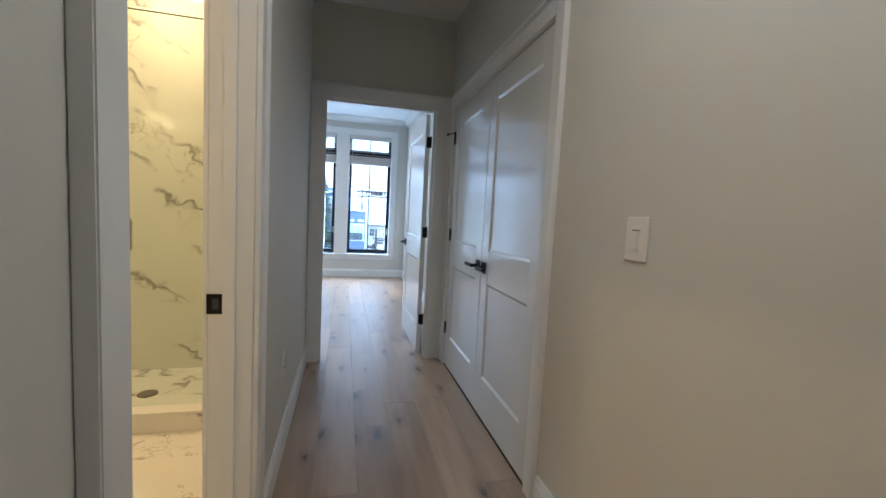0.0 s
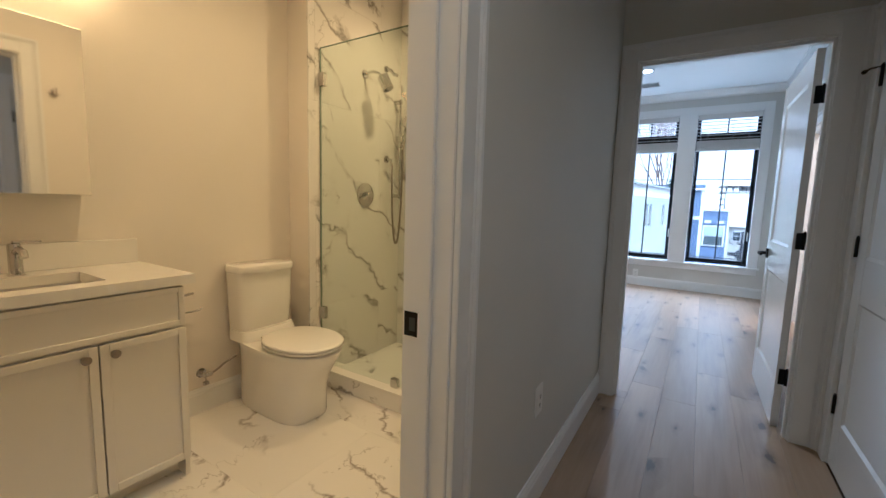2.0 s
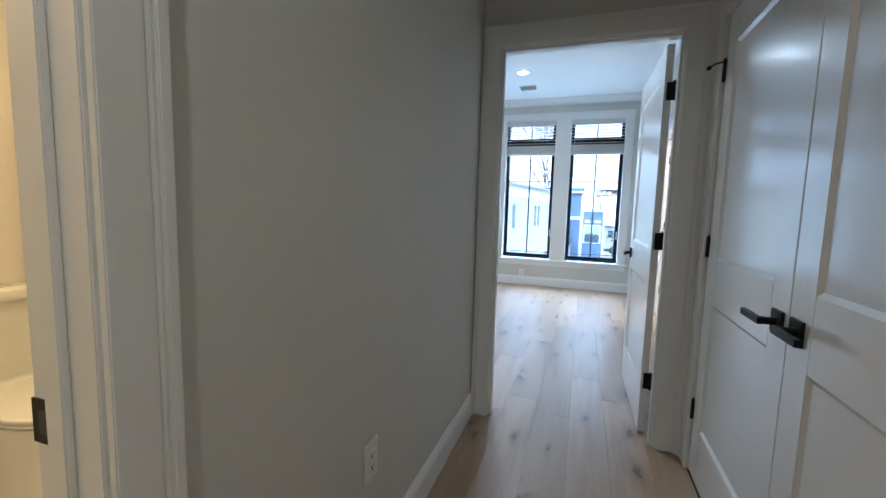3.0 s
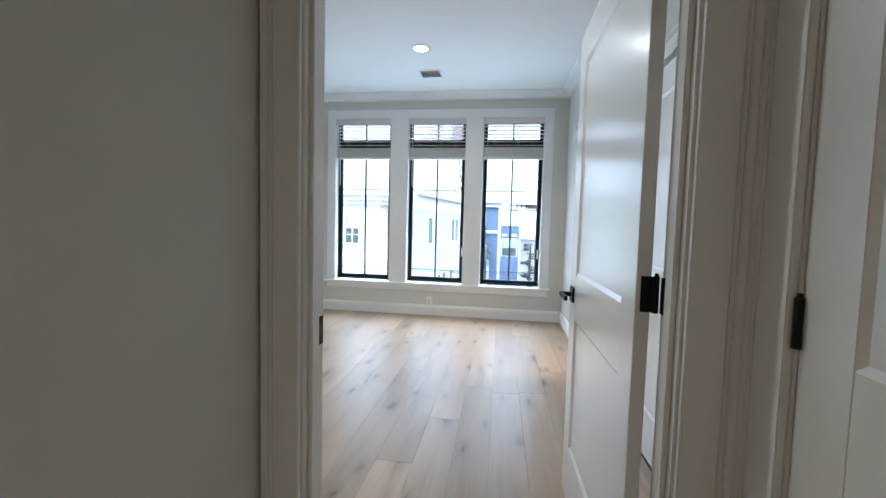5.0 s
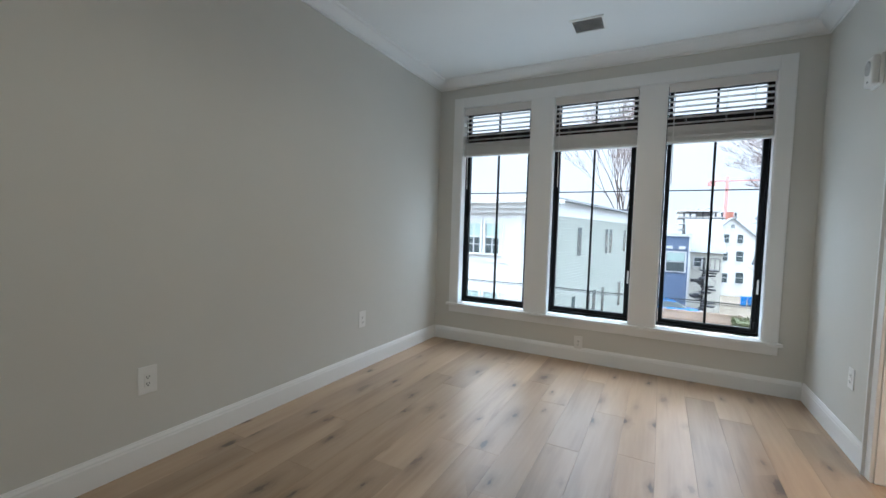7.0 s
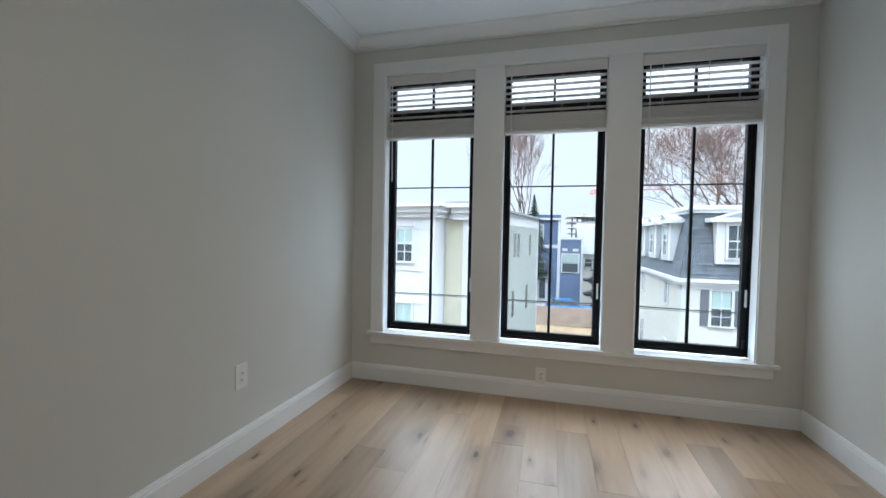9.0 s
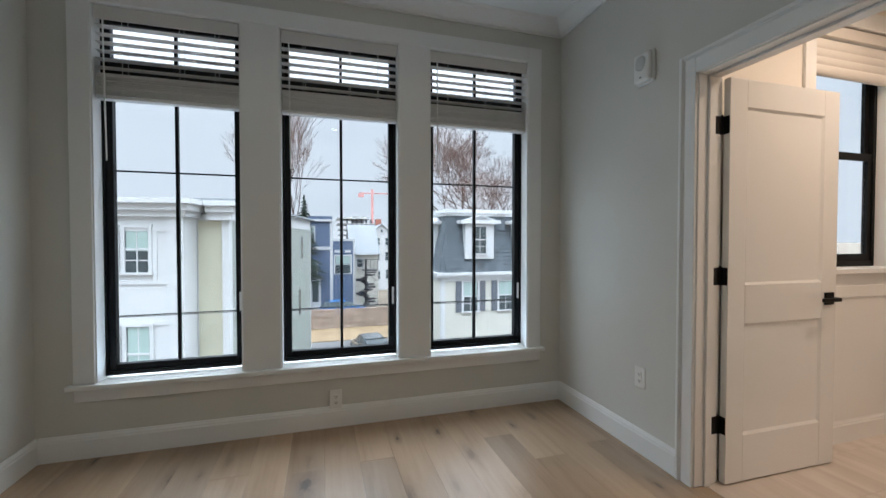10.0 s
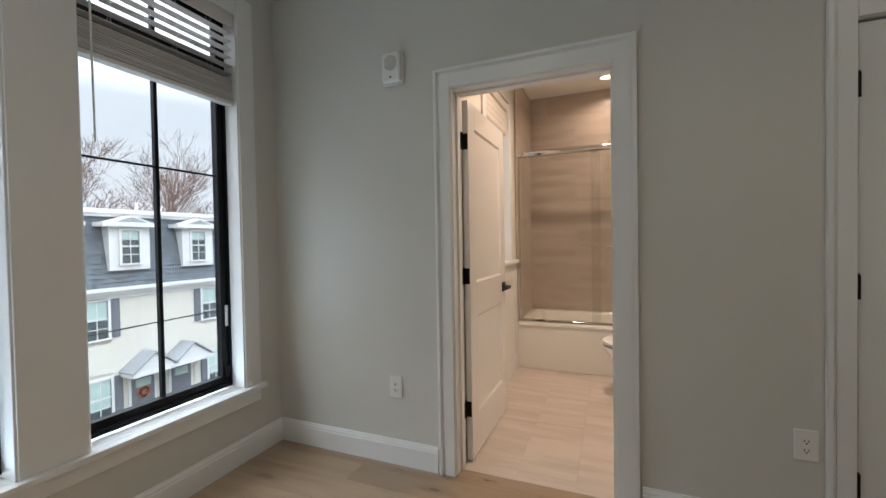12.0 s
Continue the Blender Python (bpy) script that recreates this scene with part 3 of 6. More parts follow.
DOORTOP = 2.035
f1 = door_trim("door_frame_bedroom", "x", -0.052, 0.802, 3.35, 3.458, DOORTOP, stop_at=(3.373, 3.413), left=-0.150, right=0.912)
strike(f1, "x", -0.052, 1, 3.433, 0.915)
f2 = door_trim("door_frame_bath", "y", 0.672, 1.455, -0.285, -0.155, DOORTOP, stop_at=(-0.242, -0.205))
strike(f2, "y", 1.455, -1, -0.263, 0.890, 0.062, 0.050)
f3 = door_trim("door_frame_ensuite", "y", 5.675, 6.452, 1.20, 1.34, DOORTOP, stop_at=(1.255, 1.295))
strike(f3, "y", 5.675, 1, 1.318, 0.915)
hinge_plates(f1, "x", 0.802, -1, 3.420, 3.462)
hinge_plates(f2, "y", 0.672, 1, -0.290, -0.250)
hinge_plates(f3, "y", 6.452, -1, 1.296, 1.348)
f4 = door_trim("door_frame_hall_closet", "y", 1.662, 3.212, 0.935, 1.065, 2.025, sides=(True, False), right=3.33)
f5 = door_trim("door_frame_wardrobe", "y", 4.07, 4.842, 1.20, 1.34, DOORTOP, sides=(True, False))


def lever_set(parent, x, y, z, side, swing):
    """A square rose with a flat lever; side is the way it stands off the leaf (local y), swing the way the lever points (local x)."""
    h = part("door_handle", soft_box(x - 0.033, x + 0.033, *sorted((y, y + side * 0.009)), z - 0.033, z + 0.033, 0.002), BLACK, parent, "matt black lever handle on a square rose")
    bm = bmesh.new()
    tube(bm, [(x, y + side * 0.008, z), (x, y + side * 0.047, z)], 0.011, 12)
    part("spindle", bm, BLACK, h)
    part("lever", soft_box(*sorted((x - swing * 0.012, x + swing * 0.118)), *sorted((y + side * 0.042, y + side * 0.056)), z - 0.010, z + 0.010, 0.002), BLACK, h)


def door_leaf(name, w, h, label, at, handles=(), hinges=True, hinge_y=0.0, hinge_x=-0.004):
    """A two-panel shaker leaf, 35 mm thick: x from the hinge edge, y through the leaf, z up."""
    d = thing(name, label, "door", kind="structure", at=at)
    T, st = 0.035, 0.112

    def bar(nm, x0, x1, z0, z1, y0=0.0, y1=T, r=0.0015):
        part(nm, soft_box(x0, x1, y0, y1, z0, z1, r, 1), DOORP, d)
    bar("stile", 0, st, 0, h)
    bar("stile", w - st, w, 0, h)
    for z0, z1 in ((0, 0.236), (0.800, 0.996), (h - 0.138, h)):
        bar("rail", st, w - st, z0, z1, 0.0003, T - 0.0003)
    for z0, z1 in ((0.236, 0.800), (0.996, h - 0.138)):
        bm = bmesh.new()
        x0, x1, g, q = st, w - st, 0.009, 0.012
        for s, ya, yb in ((0, 0.0015, g), (1, T - 0.0015, T - g)):
            o = [bm.verts.new((x, ya, z)) for x, z in ((x0, z0), (x1, z0), (x1, z1), (x0, z1))]
            i = [bm.verts.new((x, yb, z)) for x, z in ((x0 + q, z0 + q), (x1 - q, z0 + q), (x1 - q, z1 - q), (x0 + q, z1 - q))]
            for k in range(4):
                bm.faces.new((o[k], o[(k + 1) % 4], i[(k + 1) % 4], i[k]))
            bm.faces.new(i)
        part("panel", bm, DOORP, d)
    if hinges:
        for z in (0.29, 1.04, 1.79):
            bm = bmesh.new()
            tube(bm, [(hinge_x, hinge_y, z - 0.045), (hinge_x, hinge_y, z + 0.045)], 0.0075, 12)
            tube(bm, [(hinge_x, hinge_y, z + 0.045), (hinge_x, hinge_y, z + 0.052)], 0.0045, 10)
            hg = part("hinge", bm, BLACK, d, "black butt hinge")
            y0, y1 = sorted((hinge_y, hinge_y + (0.033 if hinge_y < T / 2 else -0.033)))
            part("hinge_leaf", soft_box(-0.0025, 0.0004, y0, y1, z - 0.044, z + 0.044, 0.001, 1), BLACK, hg)
    for x, z, side, swing in handles:
        lever_set(d, x, T if side > 0 else 0.0, z, side, swing)
    return d


LH = 2.018
# bedroom door, swung a little short of square into the room; hinged at the east jamb
door_leaf("door_bedroom", 0.845, LH, "white two-panel door standing open into the bedroom", pose(0.783, 3.476, 0.008, 0, 0, 90.7),
          handles=[(0.785, 0.905, 1, -1), (0.785, 0.905, -1, -1)], hinge_y=-0.009, hinge_x=-0.006)
# bathroom door, open flat against the near wall
door_leaf("door_bath", 0.775, LH, "white two-panel door open into the bathroom", pose(-0.292, 0.672, 0.008, 0, 0, 178), handles=[(0.715, 0.905, 1, -1)], hinge_y=0.0)
# second bathroom's door, open square
door_leaf("door_ensuite", 0.769, LH, "white two-panel door open into the second bathroom", pose(1.360, 6.453, 0.008, 0, 0, -0.6) @ pose(0, -0.035, 0),
          handles=[(0.709, 0.905, -1, -1), (0.709, 0.905, 1, -1)], hinge_y=0.035, hinge_x=-0.010)
# closet pair in the hall, shut
door_leaf("door_closet", 0.769, 2.010, "white two-panel closet door, shut", pose(0.938, 1.665, 0.010, 0, 0, 90) @ pose(0, -0.035, 0), handles=[(0.718, 0.89, 1, -1)], hinge_y=0.040, hinge_x=0.0)
door_leaf("door_closet", 0.769, 2.010, "white two-panel closet door, shut", pose(0.938, 3.209, 0.010, 0, 0, -90), handles=[(0.718, 0.89, -1, -1)], hinge_y=-0.005, hinge_x=0.0)
# wardrobe door in the bedroom, shut
door_leaf("door_wardrobe", 0.766, LH, "white two-panel wardrobe door, shut", pose(1.206, 4.839, 0.008, 0, 0, -90), handles=[(0.706, 0.905, -1, -1)], hinge_y=-0.006, hinge_x=-0.001)
# hinge-pin stop on the closet door
bm = bmesh.new()
tube(bm, [(0.930, 3.212, 1.838), (0.905, 3.245, 1.842), (0.895, 3.285, 1.84)], 0.004, 8)
tube(bm, [(0.895, 3.285, 1.84), (0.893, 3.298, 1.84)], 0.009, 10)
tagged(part("door_stop", bm, BLACK, smooth=True), "black hinge-pin door stop on the closet hinge", "door stop")

# ---- bedroom windows ----


def window_unit(name, x0, x1):
    """A black fixed sash with a transom light over it, set 90 mm back in a white lined opening."""
    w = thing(name, "tall black-framed window with transom and thin muntins", "window", kind="structure")
    y0, y1 = 7.735, 7.805
    zb, zt, f, tr0, tr1 = SILL + 0.012, HEAD - 0.004, 0.062, 2.170, 2.262

    def bar(nm, *b, mat=SASH, r=0.003, parent=w):
        return part(nm, soft_box(*b, r, 2), mat, parent)
    bar("window_frame", x0, x0 + 0.022, y0, y1, zb, zt)
    bar("window_frame", x1 - 0.022, x1, y0, y1, zb, zt)
    bar("window_frame", x0 + 0.022, x1 - 0.022, y0, y1, zb, zb + 0.024)
    bar("window_frame", x0 + 0.022, x1 - 0.022, y0, y1, zt - 0.03, zt)
    bar("window_frame", x0 + 0.022, x1 - 0.022, y0, y1, tr0, tr1)
    ya, yb = y0 + 0.014, y1 - 0.012
    for zz0, zz1 in ((zb + 0.024, tr0), (tr1, zt - 0.03)):
        s = 0.036 if zz1 == tr0 else 0.03
        bar("sash", x0 + 0.024, x0 + 0.024 + s, ya, yb, zz0 + 0.002, zz1 - 0.002)
        bar("sash", x1 - 0.024 - s, x1 - 0.024, ya, yb, zz0 + 0.002, zz1 - 0.002)
        bar("sash", x0 + 0.024 + s, x1 - 0.024 - s, ya, yb, zz0 + 0.002, zz0 + 0.002 + s)
        bar("sash", x0 + 0.024 + s, x1 - 0.024 - s, ya, yb, zz1 - 0.002 - s, zz1 - 0.002)
        p = part("pane", boxes((x0 + 0.05, x1 - 0.05, 7.772, 7.776, zz0 + 0.03, zz1 - 0.03)), PANE, w)
        p.visible_shadow = False
        xm = (x0 + x1) / 2
        bar("muntin", xm - 0.009, xm + 0.009, 7.762, 7.786, zz0 + s, zz1 - s, r=0.001)
        if zz1 == tr0:
            bar("muntin", x0 + 0.06, xm - 0.009, 7.766, 7.782, 1.635, 1.644, r=0.001)
            bar("muntin", xm + 0.009, x1 - 0.06, 7.766, 7.782, 1.635, 1.644, r=0.001)
    lat = bar("sash_lock", x1 - 0.040, x1 - 0.026, 7.738, 7.750, 0.78, 0.90, mat=PLASTIC)
    lat["label"] = "white casement lock lever"
    bar("crank", x1 - 0.05, x1 - 0.03, 7.728, 7.745, 0.49, 0.55, mat=SASH)
    for nm, b in (("lining", (x0 - 0.0, x0 + 0.012, 7.640, y0, SILL, HEAD)), ("lining", (x1 - 0.012, x1, 7.640, y0, SILL, HEAD)), ("lining", (x0 + 0.012, x1 - 0.012, 7.640, y0, HEAD - 0.010, HEAD))):
        part(nm, soft_box(*b, 0.0015, 1), TRIM, w)
    return w


for k, (a, b) in enumerate(WIN):
    window_unit(f"window_{k + 1}", a, b)
wt = thing("window_trim", "white flat casing, mullion boards, sill and apron", "window trim", kind="structure")
for nm, b in (("casing", (-1.892, WIN[0][0] + 0.004, 7.632, 7.65, 0.42, 2.655)), ("casing", (WIN[2][1] - 0.004, 1.024, 7.632, 7.65, 0.42, 2.655)),
              ("casing", (WIN[0][0] + 0.004, WIN[2][1] - 0.004, 7.6325, 7.65, HEAD - 0.004, 2.655)),
              ("mullion_board", (WIN[0][1] - 0.004, WIN[1][0] + 0.004, 7.632, 7.65, 0.42, HEAD - 0.004)), ("mullion_board", (WIN[1][1] - 0.004, WIN[2][0] + 0.004, 7.632, 7.65, 0.42, HEAD - 0.004)),
              ("sill", (-1.918, 1.048, 7.604, 7.65, 0.394, 0.4195)), ("apron", (-1.892, 1.024, 7.634, 7.65, 0.320, 0.394))):
    part(nm, soft_box(*b, 0.003, 2), TRIM, wt)
for a, b in WIN:
    part("sill_board", soft_box(a, b, 7.65, 7.737, 0.399, 0.4195, 0.002, 1), TRIM, wt)


def blind(x0, x1, z_stack):
    """A raised faux-wood blind: valance, open slats, stacked slats and bottom rail, cords and wand."""
    b = thing("window_blind", "white faux-wood blind pulled up in a thick stack", "blind", group="bedroom blinds")
    x0, x1 = x0 + 0.016, x1 - 0.016
    part("valance", soft_box(x0, x1, 7.652, 7.664, HEAD - 0.088, HEAD - 0.012, 0.003), SLAT, b)
    part("headrail", soft_box(x0 + 0.004, x1 - 0.004, 7.668, 7.712, HEAD - 0.060, HEAD - 0.014, 0.002, 1), PLASTIC, b)
    z, k = HEAD - 0.112, 0
    while z > z_stack + 0.165:
        bm = bmesh.new()
        sag = random.uniform(-0.001, 0.001)
        prof = [(-0.025, 0), (-0.012, 0.0022), (0, 0.003), (0.012, 0.0022), (0.025, 0), (0.025, -0.003), (0, 0.0), (-0.025, -0.003)]
        rings(bm, [[(x, 7.690 + u, z + v + sag) for u, v in prof] for x in (x0, x1)])
        part("slat", bm, SLAT, b)
        z, k = z - 0.0465, k + 1
    zz, k = z_stack + 0.026, 0
    while zz < z_stack + 0.150:
        j = random.uniform(-0.005, 0.003)
        part("slat", boxes((x0 + abs(j), x1 - abs(j), 7.667 + j, 7.715 + j, zz, zz + 0.0050)), SLAT, b)
        zz += random.choice((0.0066, 0.0076, 0.0098))
    part("bottom_rail", soft_box(x0, x1, 7.664, 7.716, z_stack, z_stack + 0.022, 0.004), PLASTIC, b)
    for xc in (x0 + 0.13, (x0 + x1) / 2 + 0.05, x1 - 0.13):
        bm = bmesh.new()
        tube(bm, [(xc, 7.667, HEAD - 0.06), (xc, 7.667, z_stack + 0.01)], 0.0011, 6)
        tube(bm, [(xc + 0.012, 7.713, HEAD - 0.06), (xc + 0.012, 7.713, z_stack + 0.01)], 0.0011, 6)
        part("cord", bm, SLAT, b)
    bm = bmesh.new()
    tube(bm, [(x0 + 0.045, 7.650, HEAD - 0.09), (x0 + 0.052, 7.655, 1.68)], 0.004, 8)
    part("wand", bm, PLASTIC, b)


for (a, b), zs in zip(WIN, (2.030, 2.032, 2.036)):
    blind(a, b, zs)

# ---- plates, alarm, lamps, vent ----


def outlet(x, y, z, rz, kind="outlet", w=0.078, h=0.122):
    """A cover plate whose back lies on the wall; local -y is out of the wall."""
    o = thing("wall_outlet" if kind == "outlet" else "light_switch", "white duplex outlet with cover plate on the wall" if kind == "outlet" else "white rocker dimmer switch on the hall wall",
              "outlet" if kind == "outlet" else "light switch", group="wall outlets" if kind == "outlet" else "", at=pose(x, y, z, 0, 0, rz))
    part("cover_plate", soft_box(-w / 2, w / 2, -0.006, 0.0, -h / 2, h / 2, 0.003), PLASTIC, o)
    part("insert", soft_box(-0.0165, 0.0165, -0.0085, -0.0055, -0.034, 0.034, 0.001, 1), PLASTIC, o)
    if kind == "outlet":
        for dz in (-0.018, 0.018):
            bm = boxes((-0.008, -0.005, -0.0092, -0.008, dz - 0.004, dz + 0.005), (0.005, 0.008, -0.0092, -0.008, dz - 0.004, dz + 0.004), (-0.003, 0.003, -0.0092, -0.008, dz - 0.012, dz - 0.007))
            part("socket", bm, SLOT, o)
    else:
        bm = boxes((-0.014, 0.014, -0.0125, -0.008, -0.026, 0.020))
        part("paddle", bm, PLASTIC, o)
        part("dimmer_slider", boxes((-0.014, 0.014, -0.010, -0.008, 0.024, 0.027)), SLOT, o)
    return o


outlet(0.935, 1.089, 1.160, -90, "switch", 0.090, 0.128)
outlet(-0.155, 2.150, 0.437, 90)
outlet(-2.074, 4.682, 0.436, 90, w=0.088, h=0.140)
outlet(-2.074, 6.352, 0.436, 90, w=0.088, h=0.140)
outlet(1.20, 6.812, 0.437, -90)
outlet(1.20, 4.995, 0.427, -90)
outlet(-0.480, 7.634, 0.188, 0)

al = thing("fire_alarm", "white wall-mounted alarm sounder with strobe", "alarm", at=pose(1.2, 6.783, 2.193, 0, 0, -90))
part("backplate", soft_box(-0.062, 0.062, -0.016, 0, -0.088, 0.088, 0.006), PLASTIC, al)
part("housing", soft_box(-0.056, 0.056, -0.048, -0.015, -0.080, 0.080, 0.012, 3), PLASTIC, al)
grille = part("speaker_grille", rings(bmesh.new(), [[(0.040 * math.cos(t) * k, -0.0475 - d, 0.020 + 0.044 * math.sin(t) * k) for t in [2 * math.pi * i / 24 for i in range(24)]] for k, d in ((1, 0), (0.93, 0.003))]), PLASTIC, al)
bm = bmesh.new()
for ring, count in ((0.0, 1), (0.012, 6), (0.023, 12), (0.033, 18)):
    for k in range(count):
        a = 2 * math.pi * k / count
        box(bm, -0.0028, 0.0028, -0.0516, -0.0502, -0.0028, 0.0028, m=Matrix.Translation((ring * math.cos(a), 0, 0.020 + 1.1 * ring * math.sin(a))))
part("hole", bm, SLOT, grille, "dark sound holes")
part("indicator", soft_box(-0.006, 0.006, -0.0505, -0.047, -0.060, -0.052, 0.001, 1), SLOT, al, "small dark indicator lens")


def downlight(x, y, z, lens):
    d = thing("ceiling_light", "round recessed ceiling light, lit, white trim ring", "ceiling light", at=(x, y, z))
    part("trim_ring", rings(bmesh.new(), disc_rows(0, 0, [(0.088, 0.0), (0.088, -0.004), (0.080, -0.009), (0.066, -0.010), (0.062, -0.003)]), cap=False), PLASTIC, d, smooth=True)
    part("lens", rings(bmesh.new(), disc_rows(0, 0, [(0.063, -0.001), (0.063, -0.0045)])), lens, d, "glowing lens")


# the fixture at (0.39, 0.60) is assumed, added to go with the hall fill
for x, y, z, lens in ((-0.39, 6.32, 2.86, LENS), (-0.37, 4.44, 2.86, LENS), (0.39, 0.60, 2.73, LENS), (-1.02, 2.86, 2.73, LENS_WARM), (-1.10, 1.55, 2.73, LENS_WARM),
                      (3.60, 5.72, 2.85, LENS_WARM), (2.20, 5.75, 2.85, LENS_WARM)):
    downlight(x, y, z, lens)
v = thing("ceiling_vent", "white louvred air vent in the ceiling", "vent", at=(-0.41, 6.975, 2.86))
part("frame", boxes((-0.125, 0.125, -0.115, -0.097, -0.008, 0), (-0.125, 0.125, 0.097, 0.115, -0.008, 0), (-0.125, -0.107, -0.097, 0.097, -0.008, 0), (0.107, 0.125, -0.097, 0.097, -0.008, 0)), PLASTIC, v)
part("duct", boxes((-0.107, 0.107, -0.097, 0.097, -0.0012, 0)), SLOT, v)
for k in range(11):
    y = -0.088 + k * 0.0176
    part("slat", boxes((-0.107, 0.107, -0.006, 0.006, -0.001, 0.001), m=pose(0, y, -0.005, 30)), PLASTIC, v)

# ---- hall bathroom ----


def pull(parent, x, y, z):
    bm = bmesh.new()
    rows = [[(x + d, y + r * math.cos(t), z + r * math.sin(t)) for t in [2 * math.pi * i / 16 for i in range(16)]] for d, r in ((0, 0.010), (0.004, 0.006), (0.014, 0.006), (0.017, 0.015), (0.024, 0.0155), (0.027, 0.010))]
    part("knob", rings(bm, rows), NICKEL, parent, "round brushed nickel knob", smooth=True)


van = thing("vanity_cabinet", "cream shaker vanity cabinet with two doors and drawer front", "cabinet")
VX, V0, V1 = -1.450, 0.875, 1.470
for nm, b in (("side_panel", (-1.933, VX, V0, V0 + 0.018, 0.0, 0.834)), ("side_panel", (-1.933, VX, V1 - 0.018, V1, 0.0, 0.834)), ("bottom_panel", (-1.933, VX, V0 + 0.018, V1 - 0.018, 0.085, 0.100)),
              ("back_panel", (-1.933, -1.927, V0 + 0.018, V1 - 0.018, 0.1, 0.834)), ("toe_kick", (VX - 0.08, VX - 0.065, V0 + 0.018, V1 - 0.018, 0.0, 0.085)),
              ("rail", (VX - 0.02, VX, V0 + 0.018, V1 - 0.018, 0.655, 0.672)), ("rail", (VX - 0.02, VX, V0 + 0.018, V1 - 0.018, 0.815, 0.834))):
    part(nm, boxes(b), CABINET, van)


def shaker_front(nm, y0, y1, z0, z1, rail, parent):
    p = part(nm, boxes((VX + 0.001, VX + 0.012, y0 + rail - 0.004, y1 - rail + 0.004, z0 + rail - 0.004, z1 - rail + 0.004)), CABINET, parent)
    for b in ((y0, y0 + rail, z0, z1), (y1 - rail, y1, z0, z1), (y0 + rail, y1 - rail, z0, z0 + rail), (y0 + rail, y1 - rail, z1 - rail, z1)):
        part("frame_rail", soft_box(VX + 0.001, VX + 0.021, *b, 0.0015, 1), CABINET, p)
    return p


mid = 1.178
d = shaker_front("door", V0 + 0.004, mid - 0.0025, 0.085, 0.656, 0.028, van)
pull(d, VX + 0.021, mid - 0.042, 0.620)
d = shaker_front("door", mid + 0.0025, V1 - 0.004, 0.085, 0.656, 0.028, van)
pull(d, VX + 0.021, mid + 0.042, 0.620)
shaker_front("drawer_front", V0 + 0.004, V1 - 0.004, 0.668, 0.826, 0.022, van)
ct = thing("countertop", "cream quartz vanity top with backsplash and undermount basin", "countertop")
S0, S1, SX0, SX1 = 0.905, 1.240, -1.785, -1.510
for b in ((-1.934, -1.418, 0.855, S0, 0.836, 0.874), (-1.934, -1.418, S1, 1.506, 0.836, 0.874), (-1.934, SX0, S0, S1, 0.836, 0.874), (SX1, -1.418, S0, S1, 0.836, 0.874)):
    part("slab", boxes(b), QUARTZ, ct)
part("backsplash", soft_box(-1.934, -1.914, 0.855, 1.494, 0.8745, 0.985, 0.002), QUARTZ, ct)
bm = bmesh.new()
rings(bm, [[(x, y, z) for x, y in ((SX0 + i, S0 + i), (SX1 - i, S0 + i), (SX1 - i, S1 - i), (SX0 + i, S1 - i))] for i, z in ((-0.012, 0.8355), (-0.010, 0.832), (0.004, 0.80), (0.012, 0.72), (0.05, 0.705))], cap=False)
bm.faces.new([bm.verts.new(p) for p in ((SX0 + 0.05, S0 + 0.05, 0.705), (SX1 - 0.05, S0 + 0.05, 0.705), (SX1 - 0.05, S1 - 0.05, 0.705), (SX0 + 0.05, S1 - 0.05, 0.705))])
part("basin", bm, PORCELAIN, ct)
fa = thing("faucet", "chrome single-hole basin faucet", "faucet", at=(-1.845, 1.072, 0.874))
part("base", rings(bmesh.new(), disc_rows(0, 0, [(0.026, 0), (0.026, 0.006), (0.021, 0.01), (0.020, 0.115), (0.017, 0.122)], 20)), CHROME, fa, smooth=True)
bm = bmesh.new()
tube(bm, [(0.0, 0, 0.085), (0.06, 0, 0.105), (0.115, 0, 0.098), (0.125, 0, 0.080)], 0.012, 12)
part("spout", bm, CHROME, fa, smooth=True)
part("handle", soft_box(-0.012, 0.012, -0.006, 0.075, 0.122, 0.132, 0.003), CHROME, fa)
mc = thing("medicine_cabinet", "mirrored medicine cabinet with white sides on the wall", "cabinet")
part("body", soft_box(-1.934, -1.826, 0.745, 1.310, 1.182, 1.838, 0.002, 1), CABINET, mc)
part("mirror_door", soft_box(-1.825, -1.820, 0.747, 1.308, 1.184, 1.836, 0.001, 1), MIRROR, mc)
vl = thing("vanity_light", "lit vanity light bar over the mirror cabinet", "wall light")
part("backplate", soft_box(-1.934, -1.915, 0.85, 1.30, 2.06, 2.12, 0.003), NICKEL, vl)
part("diffuser", soft_box(-1.913, -1.850, 0.76, 1.40, 2.055, 2.125, 0.012, 3), BAR_GLOW, vl, "glowing frosted bar")
hk = thing("robe_hook", "small chrome robe hook on the wall", "hook", at=(-0.285, 1.611, 1.838))
bm = bmesh.new()
tube(bm, [(0, 0, 0), (-0.012, 0, 0)], 0.022, 18)
part("rose", bm, CHROME, hk)
bm = bmesh.new()
tube(bm, [(-0.012, 0, 0), (-0.035, 0, -0.004), (-0.05, 0, 0.012), (-0.048, 0, 0.028)], 0.007, 10)
part("peg", bm, CHROME, hk, smooth=True)


